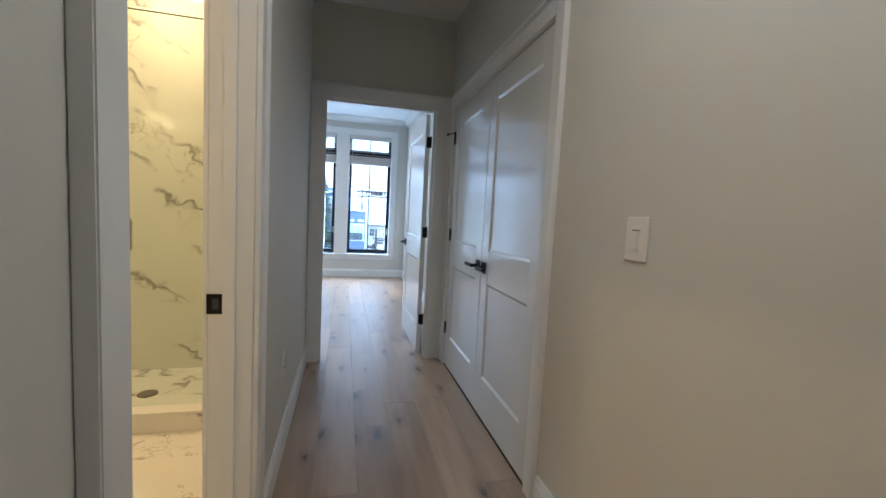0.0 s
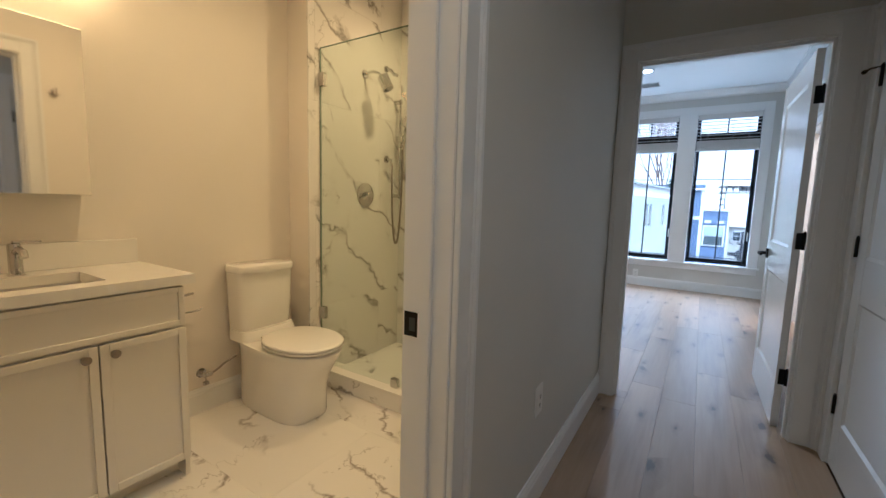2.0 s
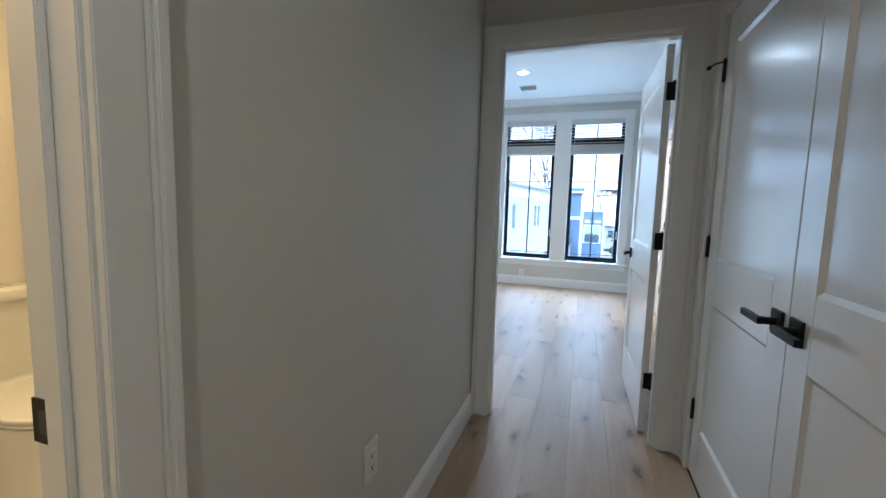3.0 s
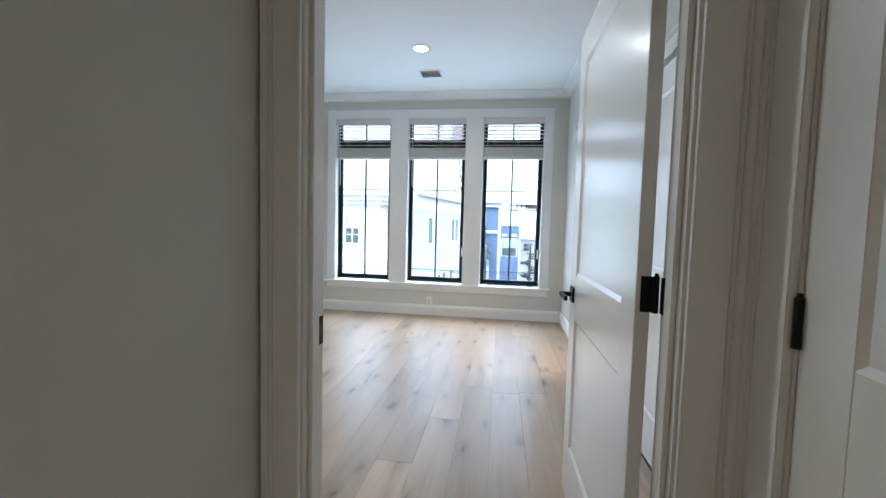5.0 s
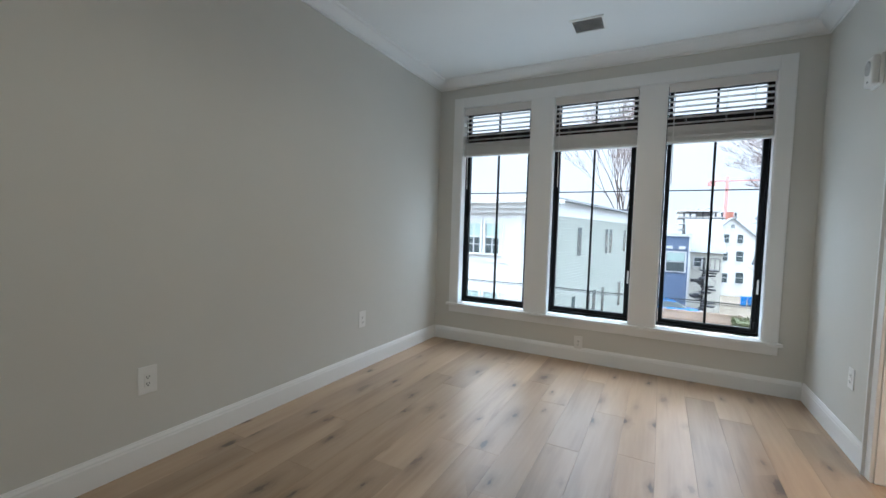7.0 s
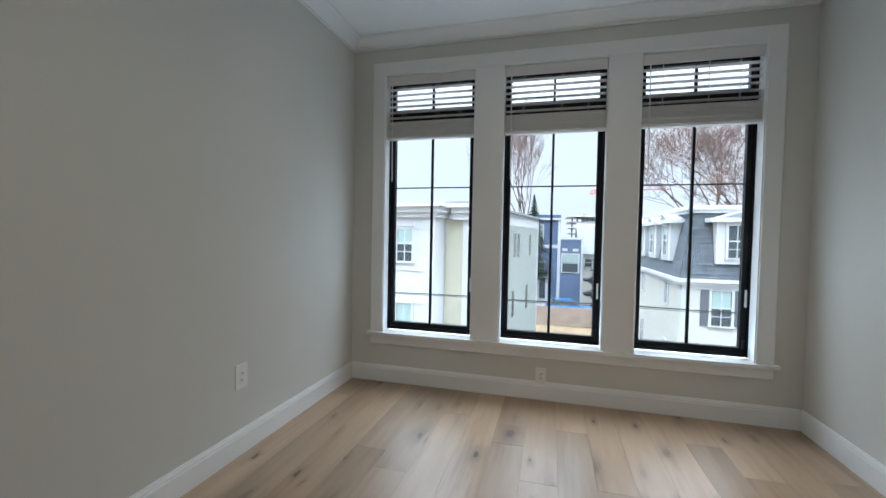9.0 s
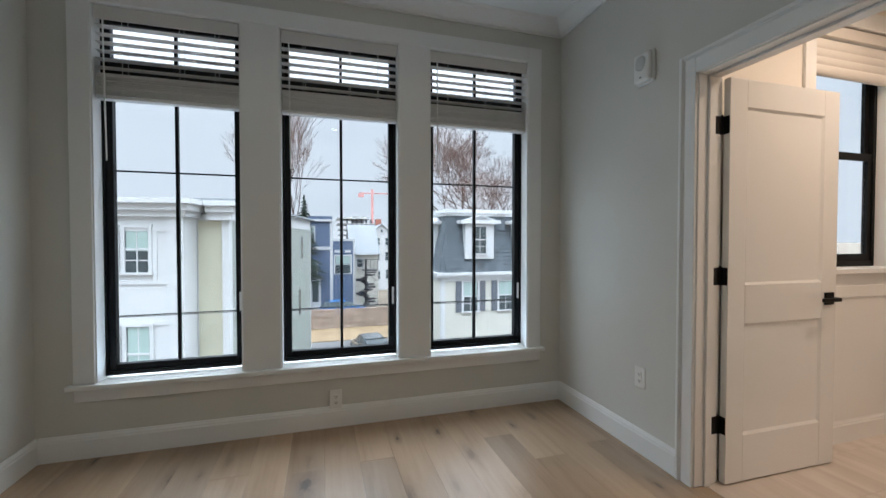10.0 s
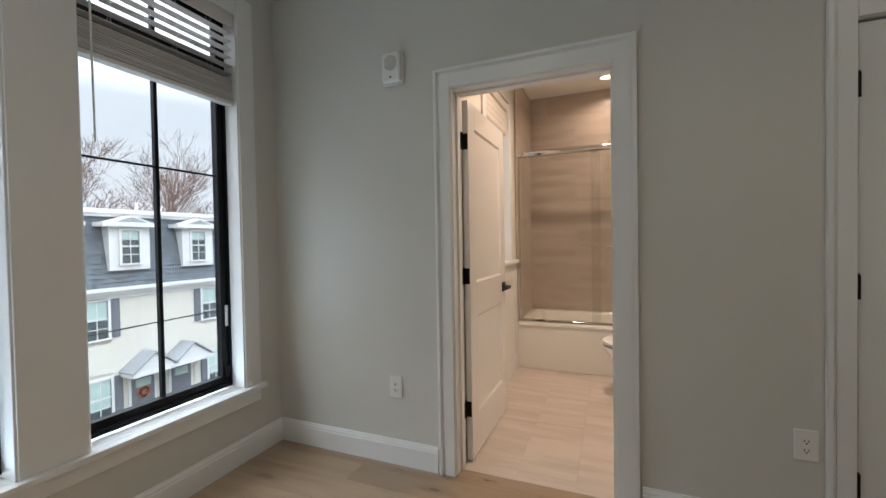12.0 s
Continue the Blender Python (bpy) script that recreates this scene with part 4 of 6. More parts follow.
def toilet(label, at):
    """A skirted two-piece toilet; back on x = 0, facing +x."""
    t = thing("toilet", label, "toilet", at=at)
    # centre x, half-length ahead, half-length behind, half-width, exponent
    body = [(0.00, 0.34, 0.225, 0.335, 0.140, 3.4), (0.015, 0.34, 0.232, 0.335, 0.145, 3.3), (0.10, 0.34, 0.234, 0.335, 0.146, 3.1), (0.18, 0.34, 0.245, 0.335, 0.150, 2.9), (0.25, 0.34, 0.275, 0.335, 0.158, 2.7),
            (0.31, 0.34, 0.318, 0.335, 0.170, 2.5), (0.36, 0.34, 0.354, 0.335, 0.181, 2.4), (0.388, 0.34, 0.368, 0.335, 0.187, 2.4), (0.394, 0.34, 0.366, 0.333, 0.185, 2.4), (0.396, 0.34, 0.360, 0.330, 0.180, 2.4)]
    part("bowl", rings(bmesh.new(), [oval(cx, 0, z, a, b, n, 40, a2) for z, cx, a, a2, b, n in body]), PORCELAIN, t, smooth=True)
    deck = [(0.394, 0.125, 0.105, 0.115, 0.176, 4), (0.43, 0.115, 0.098, 0.105, 0.168, 5), (0.448, 0.110, 0.090, 0.100, 0.164, 5)]
    part("deck", rings(bmesh.new(), [oval(cx, 0, z, a, b, n, 36, a2) for z, cx, a, a2, b, n in deck]), PORCELAIN, t, smooth=True)
    for nm, z0, z1, k in (("seat", 0.409, 0.421, 1.0), ("lid", 0.4245, 0.442, 1.008)):
        rows = [oval(0.455, 0, z, 0.255 * q * k, 0.188 * q * k, 2.2, 40, 0.20 * q * k) for z, q in ((z0, 0.985), (z0 + 0.004, 1.0), (z1 - 0.006, 1.0), (z1 - 0.001, 0.975), (z1, 0.93))]
        part(nm, rings(bmesh.new(), rows), PORCELAIN, t, smooth=True)
    for y in (-0.07, 0.07):
        part("hinge", soft_box(0.215, 0.285, y - 0.014, y + 0.014, 0.396, 0.418, 0.003), PORCELAIN, t)
    tank = [(0.449, 0.10, 0.070, 0.098, 0.158, 5), (0.47, 0.10, 0.074, 0.098, 0.160, 5), (0.60, 0.10, 0.082, 0.098, 0.165, 5), (0.755, 0.10, 0.090, 0.098, 0.171, 5), (0.775, 0.10, 0.090, 0.098, 0.171, 5)]
    part("tank", rings(bmesh.new(), [oval(cx, 0, z, a, b, n, 40, a2) for z, cx, a, a2, b, n in tank]), PORCELAIN, t, smooth=True)
    lid = [(0.777, 0.985), (0.780, 1.0), (0.806, 1.0), (0.814, 0.985), (0.817, 0.95)]
    part("tank_lid", rings(bmesh.new(), [oval(0.10, 0, z, 0.108 * q, 0.178 * q, 4.5, 40, 0.099 * q) for z, q in lid]), PORCELAIN, t, smooth=True)
    part("flush_button", rings(bmesh.new(), [oval(0.10, 0, z, 0.020 * q, 0.030 * q, 2, 24) for z, q in ((0.816, 1), (0.820, 1), (0.822, 0.85))]), CHROME, t, "chrome dual-flush button", smooth=True)
    return t


toilet("white skirted two-piece toilet with lid down", (-1.930, 2.070, 0))
sv = thing("supply_valve", "chrome stop valve with braided hose to the toilet", "valve")
bm = bmesh.new()
tube(bm, [(-1.935, 1.768, 0.222), (-1.931, 1.768, 0.222)], 0.026, 18)
tube(bm, [(-1.931, 1.768, 0.222), (-1.885, 1.768, 0.222)], 0.009, 12)
part("escutcheon", bm, CHROME, sv)
bm = bmesh.new()
tube(bm, [(-1.885, 1.758, 0.222), (-1.885, 1.800, 0.222)], 0.013, 12)
tube(bm, [(-1.885, 1.768, 0.215), (-1.885, 1.768, 0.180)], 0.004, 8)
part("body", bm, CHROME, sv)
part("handle", soft_box(-1.893, -1.877, 1.752, 1.784, 0.166, 0.186, 0.004), CHROME, sv)
bm = bmesh.new()
tube(bm, [(-1.885, 1.800, 0.222), (-1.878, 1.835, 0.240), (-1.868, 1.870, 0.268), (-1.862, 1.930, 0.290)], 0.006, 10)
part("hose", bm, NICKEL, sv, "braided steel hose", smooth=True)
ph = thing("paper_holder", "chrome toilet paper holder on the wall, empty", "paper holder")
bm = bmesh.new()
tube(bm, [(-1.935, 1.652, 0.690), (-1.921, 1.652, 0.690)], 0.024, 20)
part("rose", bm, CHROME, ph, smooth=True)
bm = bmesh.new()
tube(bm, [(-1.921, 1.652, 0.690), (-1.870, 1.652, 0.688), (-1.862, 1.655, 0.686), (-1.862, 1.710, 0.690)], 0.006, 10)
part("post", bm, CHROME, ph, smooth=True)
bm = bmesh.new()
tube(bm, [(-1.862, 1.655, 0.686), (-1.862, 1.650, 0.600), (-1.862, 1.660, 0.594), (-1.862, 1.735, 0.596), (-1.862, 1.748, 0.606)], 0.005, 10)
part("bar", bm, CHROME, ph, smooth=True)

# shower
tagged(part("shower_curb", soft_box(-1.737, -0.287, 2.386, 2.500, -0.010, 0.098, 0.003), MARBLE), "marble-tiled shower curb", "curb", kind="structure")
tagged(part("shower_curb_cap", soft_box(-1.737, -0.287, 2.378, 2.508, 0.0985, 0.112, 0.003), QUARTZ), "cream stone cap on the shower curb", "curb", kind="structure")
gp = thing("glass_screen", "fixed clear glass shower panel with chrome clamps", "glass panel")
part("glass", soft_box(-1.731, -1.016, 2.435, 2.445, 0.118, 2.112, 0.002, 1), SHOWER_GLASS, gp).visible_shadow = False
for e in ((-1.0165, -1.0125, 0.118, 2.112), (-1.7335, -1.7305, 0.118, 2.112), (-1.7305, -1.0165, 2.1115, 2.1145)):
    part("edge", boxes((e[0], e[1], 2.4345, 2.4455, e[2], e[3])), GLASS_EDGE, gp, "greenish polished glass edge")
for x0, x1, z0, z1 in ((-1.735, -1.690, 1.885, 1.965), (-1.735, -1.690, 0.42, 0.50), (-1.130, -1.082, 0.113, 0.165)):
    part("clamp", soft_box(x0, x1, 2.424, 2.456, z0, z1, 0.003), CHROME, gp)
gd = thing("shower_door", "frameless clear glass shower door with chrome pull", "glass door")
part("glass", soft_box(-1.008, -0.300, 2.435, 2.445, 0.124, 2.112, 0.002, 1), SHOWER_GLASS, gd).visible_shadow = False
for e in ((-1.0105, -1.0075, 0.124, 2.112), (-1.0075, -0.300, 2.1115, 2.1145), (-0.3005, -0.2975, 0.124, 2.112)):
    part("edge", boxes((e[0], e[1], 2.4345, 2.4455, e[2], e[3])), GLASS_EDGE, gd, "greenish polished glass edge")
for z in (0.38, 1.86):
    part("hinge", soft_box(-0.360, -0.286, 2.420, 2.460, z - 0.045, z + 0.045, 0.003), CHROME, gd)
bm = bmesh.new()
for s in (-1, 1):
    y = 2.44 + s * 0.05
    tube(bm, [(-0.950, 2.44 + s * 0.005, 0.930), (-0.950, y - s * 0.012, 0.930), (-0.950, y, 0.944), (-0.950, y, 1.086), (-0.950, y - s * 0.012, 1.100), (-0.950, 2.44 + s * 0.005, 1.100)], 0.0095, 12)
part("pull", bm, CHROME, gd, "chrome D-shaped pull", smooth=True)
WX = -1.737


def rose(parent, y, z, r, d=0.010):
    bm = bmesh.new()
    rings(bm, [[(WX + a, y + q * math.cos(t), z + q * math.sin(t)) for t in [2 * math.pi * i / 28 for i in range(28)]] for a, q in ((0, r), (d * 0.5, r), (d, r * 0.9), (d + 0.001, r * 0.4))])
    part("escutcheon", bm, CHROME, parent, smooth=True)


sh = thing("overhead_shower", "chrome wall-mounted shower head on a bent arm", "shower head")
rose(sh, 2.838, 2.068, 0.030)
bm = bmesh.new()
tube(bm, [(WX, 2.838, 2.068), (WX + 0.07, 2.846, 2.078), (WX + 0.115, 2.856, 2.062), (WX + 0.150, 2.866, 2.025)], 0.010, 12)
part("arm", bm, CHROME, sh, smooth=True)
bm = bmesh.new()
tube(bm, [(WX + 0.140, 2.862, 2.040), (WX + 0.152, 2.868, 2.014), (WX + 0.154, 2.869, 2.008), (WX + 0.180, 2.880, 1.955)], 0.040, 22)
part("head", bm, CHROME, sh, smooth=True)
vm = thing("shower_valve", "round chrome shower valve with lever", "shower valve")
rose(vm, 2.850, 1.234, 0.085)
bm = bmesh.new()
tube(bm, [(WX + 0.01, 2.850, 1.234), (WX + 0.055, 2.850, 1.234)], 0.022, 18)
tube(bm, [(WX + 0.045, 2.850, 1.234), (WX + 0.050, 2.79, 1.205)], 0.008, 10)
part("lever", bm, CHROME, vm, smooth=True)
ho = thing("spare_spout", "bent chrome spout high on the shower wall", "shower arm")
rose(ho, 3.062, 2.163, 0.024)
bm = bmesh.new()
tube(bm, [(WX, 3.062, 2.163), (WX + 0.045, 3.066, 2.150), (WX + 0.07, 3.07, 2.118), (WX + 0.10, 3.074, 2.110)], 0.012, 12)
part("bend", bm, CHROME, ho, smooth=True)
hs = thing("hand_shower", "chrome hand shower on a slide bar with hose", "hand shower")
bm = bmesh.new()
tube(bm, [(WX + 0.055, 3.170, 1.215), (WX + 0.055, 3.170, 1.965)], 0.010, 14)
part("slide_bar", bm, CHROME, hs, smooth=True)
for z in (1.236, 1.945):
    part("bracket", soft_box(WX, WX + 0.066, 3.158, 3.182, z - 0.014, z + 0.014, 0.004), CHROME, hs)
part("slider", soft_box(WX + 0.035, WX + 0.095, 3.145, 3.195, 1.640, 1.690, 0.006), CHROME, hs)
bm = bmesh.new()
tube(bm, [(WX + 0.085, 3.168, 1.590), (WX + 0.10, 3.168, 1.70), (WX + 0.125, 3.168, 1.79)], 0.011, 12)
tube(bm, [(WX + 0.115, 3.168, 1.800), (WX + 0.160, 3.168, 1.775)], 0.045, 20, 0.050)
part("handpiece", bm, CHROME, hs, smooth=True)
rose(hs, 3.075, 1.510, 0.028)
bm = bmesh.new()
tube(bm, [(WX + 0.008, 3.075, 1.510), (WX + 0.045, 3.075, 1.505), (WX + 0.05, 3.078, 1.47)], 0.011, 12)
part("elbow", bm, CHROME, hs, smooth=True)
hose = []
for i in range(25):
    s = i / 24
    hose.append((WX + 0.05 + 0.035 * s, 3.085 + 0.083 * s + 0.028 * math.sin(math.pi * s) * (1 if s > 0.5 else -1) * abs(2 * s - 1), 1.47 + (1.59 - 1.47) * s - 0.66 * math.sin(math.pi * s) ** 0.8))
bm = bmesh.new()
tube(bm, hose, 0.0075, 10)
part("hose", bm, NICKEL, hs, "flexible metal hose", smooth=True)
dr = thing("shower_drain", "round dark shower floor drain", "drain", at=(-1.015, 2.823, 0.0245))
part("grate", rings(bmesh.new(), disc_rows(0, 0, [(0.055, 0), (0.055, 0.003), (0.050, 0.004)])), NICKEL, dr)

# ---- second bathroom ----
tub = thing("bathtub", "white alcove bathtub with flat apron", "bathtub")
part("apron", soft_box(3.150, 3.172, 5.052, 6.548, 0.0, 0.430, 0.004), PORCELAIN, tub)
bm = bmesh.new()
X0, X1, Y0, Y1 = 3.140, 3.960, 5.052, 6.548
rings(bm, [[(cx + sx * hx, cy + sy * hy, z) for sx, sy in ((-1, -1), (1, -1), (1, 1), (-1, 1))] for cx, cy, hx, hy, z in
           (((X0 + X1) / 2, (Y0 + Y1) / 2, (X1 - X0) / 2, (Y1 - Y0) / 2, 0.415), ((X0 + X1) / 2, (Y0 + Y1) / 2, (X1 - X0) / 2, (Y1 - Y0) / 2, 0.450), ((X0 + X1) / 2, (Y0 + Y1) / 2, 0.325, 0.665, 0.452),
            ((X0 + X1) / 2, (Y0 + Y1) / 2, 0.300, 0.63, 0.42), ((X0 + X1) / 2, (Y0 + Y1) / 2, 0.25, 0.54, 0.09), ((X0 + X1) / 2, (Y0 + Y1) / 2, 0.20, 0.48, 0.07))], cap=False)
bm.faces.new([bm.verts.new(((X0 + X1) / 2 + sx * 0.2, (Y0 + Y1) / 2 + sy * 0.48, 0.07)) for sx, sy in ((-1, -1), (1, -1), (1, 1), (-1, 1))])
bmesh.ops.remove_doubles(bm, verts=bm.verts, dist=0.0005)
bmesh.ops.bevel(bm, geom=list(bm.edges), offset=0.012, segments=2, affect="EDGES", clamp_overlap=True)
part("basin", bm, PORCELAIN, tub, smooth=True)
sd = thing("tub_sliding_door", "glass sliding tub door in a chrome frame", "glass door")
part("top_rail", soft_box(3.165, 3.220, 5.055, 6.543, 2.045, 2.100, 0.012, 3), CHROME, sd, smooth=True)
part("bottom_track", soft_box(3.172, 3.212, 5.06, 6.54, 0.4525, 0.472, 0.003), CHROME, sd)
for y in (5.055, 6.520):
    part("side_rail", soft_box(3.172, 3.212, y, y + 0.022, 0.472, 2.045, 0.003), CHROME, sd)
for x, a, b in ((3.180, 5.78, 6.515), (3.200, 5.08, 5.86)):
    g = part("glass", soft_box(x, x + 0.006, a, b, 0.476, 2.05, 0.001, 1), TUB_GLASS, sd)
    g.visible_shadow = False
bm = bmesh.new()
tube(bm, [(3.18, 5.955, 1.177), (3.145, 5.955, 1.177), (3.135, 5.945, 1.177), (3.135, 5.42, 1.177), (3.145, 5.41, 1.177), (3.18, 5.41, 1.177)], 0.008, 12)
part("towel_bar", bm, CHROME, sd, "chrome towel bar on the glass", smooth=True)
toilet("white toilet beside the bathtub, lid down", pose(2.70, 5.052, 0, 0, 0, 90))
ew = thing("window_ensuite", "black double-hung window in a white deep-set opening", "window", kind="structure")
EX0, EX1, EZ0, EZ1, EY = 2.16, 2.93, 1.06, 2.50, 6.655
for b in ((EX0, EX0 + 0.03, EY, EY + 0.06, EZ0, EZ1), (EX1 - 0.03, EX1, EY, EY + 0.06, EZ0, EZ1), (EX0 + 0.03, EX1 - 0.03, EY, EY + 0.06, EZ0, EZ0 + 0.035), (EX0 + 0.03, EX1 - 0.03, EY, EY + 0.06, EZ1 - 0.03, EZ1)):
    part("window_frame", soft_box(*b, 0.003, 1), SASH, ew)
for z0, z1, dy in ((EZ0 + 0.035, 1.79, 0.010), (1.75, EZ1 - 0.03, 0.030)):
    s = part("sash", boxes((EX0 + 0.03, EX0 + 0.07, EY + dy, EY + dy + 0.02, z0, z1), (EX1 - 0.07, EX1 - 0.03, EY + dy, EY + dy + 0.02, z0, z1), (EX0 + 0.07, EX1 - 0.07, EY + dy, EY + dy + 0.02, z0, z0 + 0.045),
                           (EX0 + 0.07, EX1 - 0.07, EY + dy, EY + dy + 0.02, z1 - 0.045, z1)), SASH, ew)
    p = part("pane", boxes((EX0 + 0.06, EX1 - 0.06, EY + dy + 0.008, EY + dy + 0.011, z0 + 0.03, z1 - 0.03)), PANE, ew)
    p.visible_shadow = False
for nm, b in (("lining", (EX0 - 0.001, EX0 + 0.012, 6.548, EY, EZ0, EZ1)), ("lining", (EX1 - 0.012, EX1 + 0.001, 6.548, EY, EZ0, EZ1)), ("casing", (EX1 + 0.001, EX1 + 0.085, 6.542, 6.56, 1.02, 2.60)),
              ("casing", (EX0 - 0.085, EX0 - 0.001, 6.542, 6.56, 1.02, 2.60)), ("casing", (EX0 - 0.001, EX1 + 0.001, 6.5425, 6.56, EZ1 - 0.002, 2.60)),
              ("sill", (EX0 - 0.11, EX1 + 0.19, 6.515, 6.56, 1.028, 1.058)), ("apron", (EX0 - 0.085, EX1 + 0.17, 6.544, 6.56, 0.955, 1.027)), ("sill", (EX0 + 0.012, EX1 - 0.012, 6.56, EY, 1.035, 1.0605))):
    part(nm, soft_box(*b, 0.002, 1), TRIM, ew)
rs = thing("roman_shade", "raised white fabric roman shade at the bathroom window", "window shade")
part("valance", soft_box(EX0 + 0.014, EX1 - 0.014, 6.560, 6.610, 2.425, 2.492, 0.004), FABRIC, rs)
for k in range(4):
    z = 2.40 - 0.045 * k
    part("fold", rings(bmesh.new(), [[(x, 6.588 + 0.024 * math.cos(t) + 0.003 * k, z - 0.022 + 0.040 * math.sin(t)) for t in [2 * math.pi * i / 18 for i in range(18)]] for x in (EX0 + 0.016, EX1 - 0.016)]), FABRIC, rs, smooth=True)
# wainscot panels under the sill
wp = thing("wainscot", "white flat panelled wainscot under the bathroom window", "panelling", kind="structure")
for x0, x1 in ((1.36, 2.20), (2.20, 3.145)):
    part("board", boxes((x0, x1, 6.552, 6.56, 0.138, 0.955)), TRIM, wp)
    for b in ((x0, x0 + 0.07, 0.139, 0.955), (x1 - 0.07, x1, 0.139, 0.955), (x0 + 0.07, x1 - 0.07, 0.885, 0.955)):
        part("rail", soft_box(b[0], b[1], 6.544, 6.5535, b[2], b[3], 0.002, 1), TRIM, wp)

# ---- outside ----
G = -6.2
tagged(part("ground", boxes((-1500, 1500, -1500, 1500, G - 0.5, G)), EARTH), "bare earth ground reaching to the horizon", "ground", kind="structure")
tagged(part("road", boxes((-60, 4.2, 8.6, 35.6, G, G + 0.02), (4.2, 60, 8.6, 23.0, G, G + 0.02)), ASPHALT), "worn grey asphalt yard and street", "road", kind="structure")
tagged(part("lawn", boxes((-9, 5.0, 35.6, 40.0, G, G + 0.06)), DRY_GRASS), "dry straw-coloured winter lawn", "lawn", kind="structure")


def facade(origin, u):
    """Carries (along, outward, up) to the world; outward is to the right of the way along."""
    u = Vector((u[0], u[1], 0)).normalized()
    return Matrix(((u.x, u.y, 0, origin[0]), (u.y, -u.x, 0, origin[1]), (0, 0, 1, 0), (0, 0, 0, 1)))


def lap_siding(m, u0, u1, z0, z1, step, material, parent, holes=()):
    """Lapped boards, each course a slanted strip, kept clear of the openings."""
    bm = bmesh.new()
    z = z0
    while z < z1 - 0.01:
        t = min(z + step, z1)
        spans = [(u0, u1)]
        for a, b, c, e in holes:
            if c < t and e > z:
                nxt = []
                for p, q in spans:
                    if a > p:
                        nxt.append((p, min(q, a)))
                    if b < q:
                        nxt.append((max(p, b), q))
                spans = [s for s in nxt if s[1] - s[0] > 0.01]
        for p, q in spans:
            v = [bm.verts.new(m @ Vector(c)) for c in ((p, 0.0, z), (q, 0.0, z), (q, 0.022, z), (p, 0.022, z), (q, 0.004, t), (p, 0.004, t))]
            bm.faces.new((v[0], v[1], v[2], v[3]))
            bm.faces.new((v[3], v[2], v[4], v[5]))
        z = t
    return part("siding", bm, material, parent)


def house_window(parent, m, u, z0, z1, w, shade=0.45, trim=0.10, cross=True, shutters=False, proud=0.0):
    """A trimmed sash window on a facade: casing, sill, pane, shade and bars."""
    def fb(nm, mat, *b, par=None):
        return part(nm, boxes(b, m=m), mat, par or parent)
    p = proud
    win = fb("window", WHITE_OUT, u - w / 2 - trim, u - w / 2, p, p + 0.06, z0 - 0.05, z1 + trim)
    fb("casing", WHITE_OUT, u + w / 2, u + w / 2 + trim, p, p + 0.06, z0 - 0.05, z1 + trim, par=win)
    fb("head", WHITE_OUT, u - w / 2, u + w / 2, p, p + 0.07, z1, z1 + trim, par=win)
    fb("sill", WHITE_OUT, u - w / 2 - trim - 0.03, u + w / 2 + trim + 0.03, p, p + 0.10, z0 - 0.11, z0 - 0.05, par=win)
    fb("pane", DARKPANE, u - w / 2, u + w / 2, p - 0.02, p + 0.015, z0 - 0.05, z1, par=win)
    if shade:
        fb("shade", SHADE_GREEN, u - w / 2 + 0.03, u + w / 2 - 0.03, p + 0.016, p + 0.022, z1 - (z1 - z0) * shade, z1 - 0.02, par=win)
    zm = (z0 + z1) / 2
    fb("sash", WHITE_OUT, u - w / 2, u + w / 2, p + 0.015, p + 0.045, zm - 0.03, zm + 0.03, par=win)
    if cross:
        fb("muntin", WHITE_OUT, u - 0.015, u + 0.015, p + 0.0155, p + 0.035, z0 - 0.05, zm - 0.03, par=win)
        fb("muntin", WHITE_OUT, u - 0.015, u + 0.015, p + 0.0155, p + 0.035, zm + 0.03, z1, par=win)
        fb("muntin", WHITE_OUT, u - w / 2, u + w / 2, p + 0.0155, p + 0.033, (z0 + zm) / 2 - 0.03, (z0 + zm) / 2, par=win)
    if shutters:
        for s in (-1, 1):
            c = u + s * (w / 2 + trim + 0.17)
            sh = fb("shutter", SHUTTER, c - 0.15, c + 0.15, p, p + 0.05, z0 - 0.08, z1 + 0.05)
            for zz in (z0 + 0.05, zm + 0.06):
                fb("panel", SHUTTER, c - 0.10, c + 0.10, p + 0.05, p + 0.062, zz - 0.05, zz + (z1 - z0) / 2 - 0.22, par=sh)
    return win


def shingle_slope(m, u0a, u1a, u0b, u1b, d0, d1, z0, z1, rows, parent, rng):
    """Courses of shingles up a steep slope, tapering from (u0a, u1a) to (u0b, u1b)."""
    bm = bmesh.new()
    for k in range(rows):
        a, b = k / rows, (k + 1) / rows
        lo, hi, za, zb = d0 + (d1 - d0) * a + 0.03, d0 + (d1 - d0) * b + 0.006, z0 + (z1 - z0) * a, z0 + (z1 - z0) * b
        ua, ub = u0a + (u0b - u0a) * a, u1a + (u1b - u1a) * a
        u = ua - rng.uniform(0, 0.3)
        while u < ub:
            w = rng.uniform(0.26, 0.42)
            p, q, j = max(u, ua), min(u + w - 0.012, ub), rng.uniform(-0.012, 0.012)
            if q - p > 0.03:
                v = [bm.verts.new(m @ Vector(c)) for c in ((p, lo + j * 0.5 - 0.03, za + j), (q, lo + j * 0.5 - 0.03, za + j), (q, lo + j * 0.5, za + j), (p, lo + j * 0.5, za + j), (q, hi, zb), (p, hi, zb))]
                bm.faces.new((v[0], v[1], v[2], v[3]))
                bm.faces.new((v[3], v[2], v[4], v[5]))
            u += w
    o = part("shingles", bm, SLATE, parent)
    o["kind"] = "stuff"
    return o


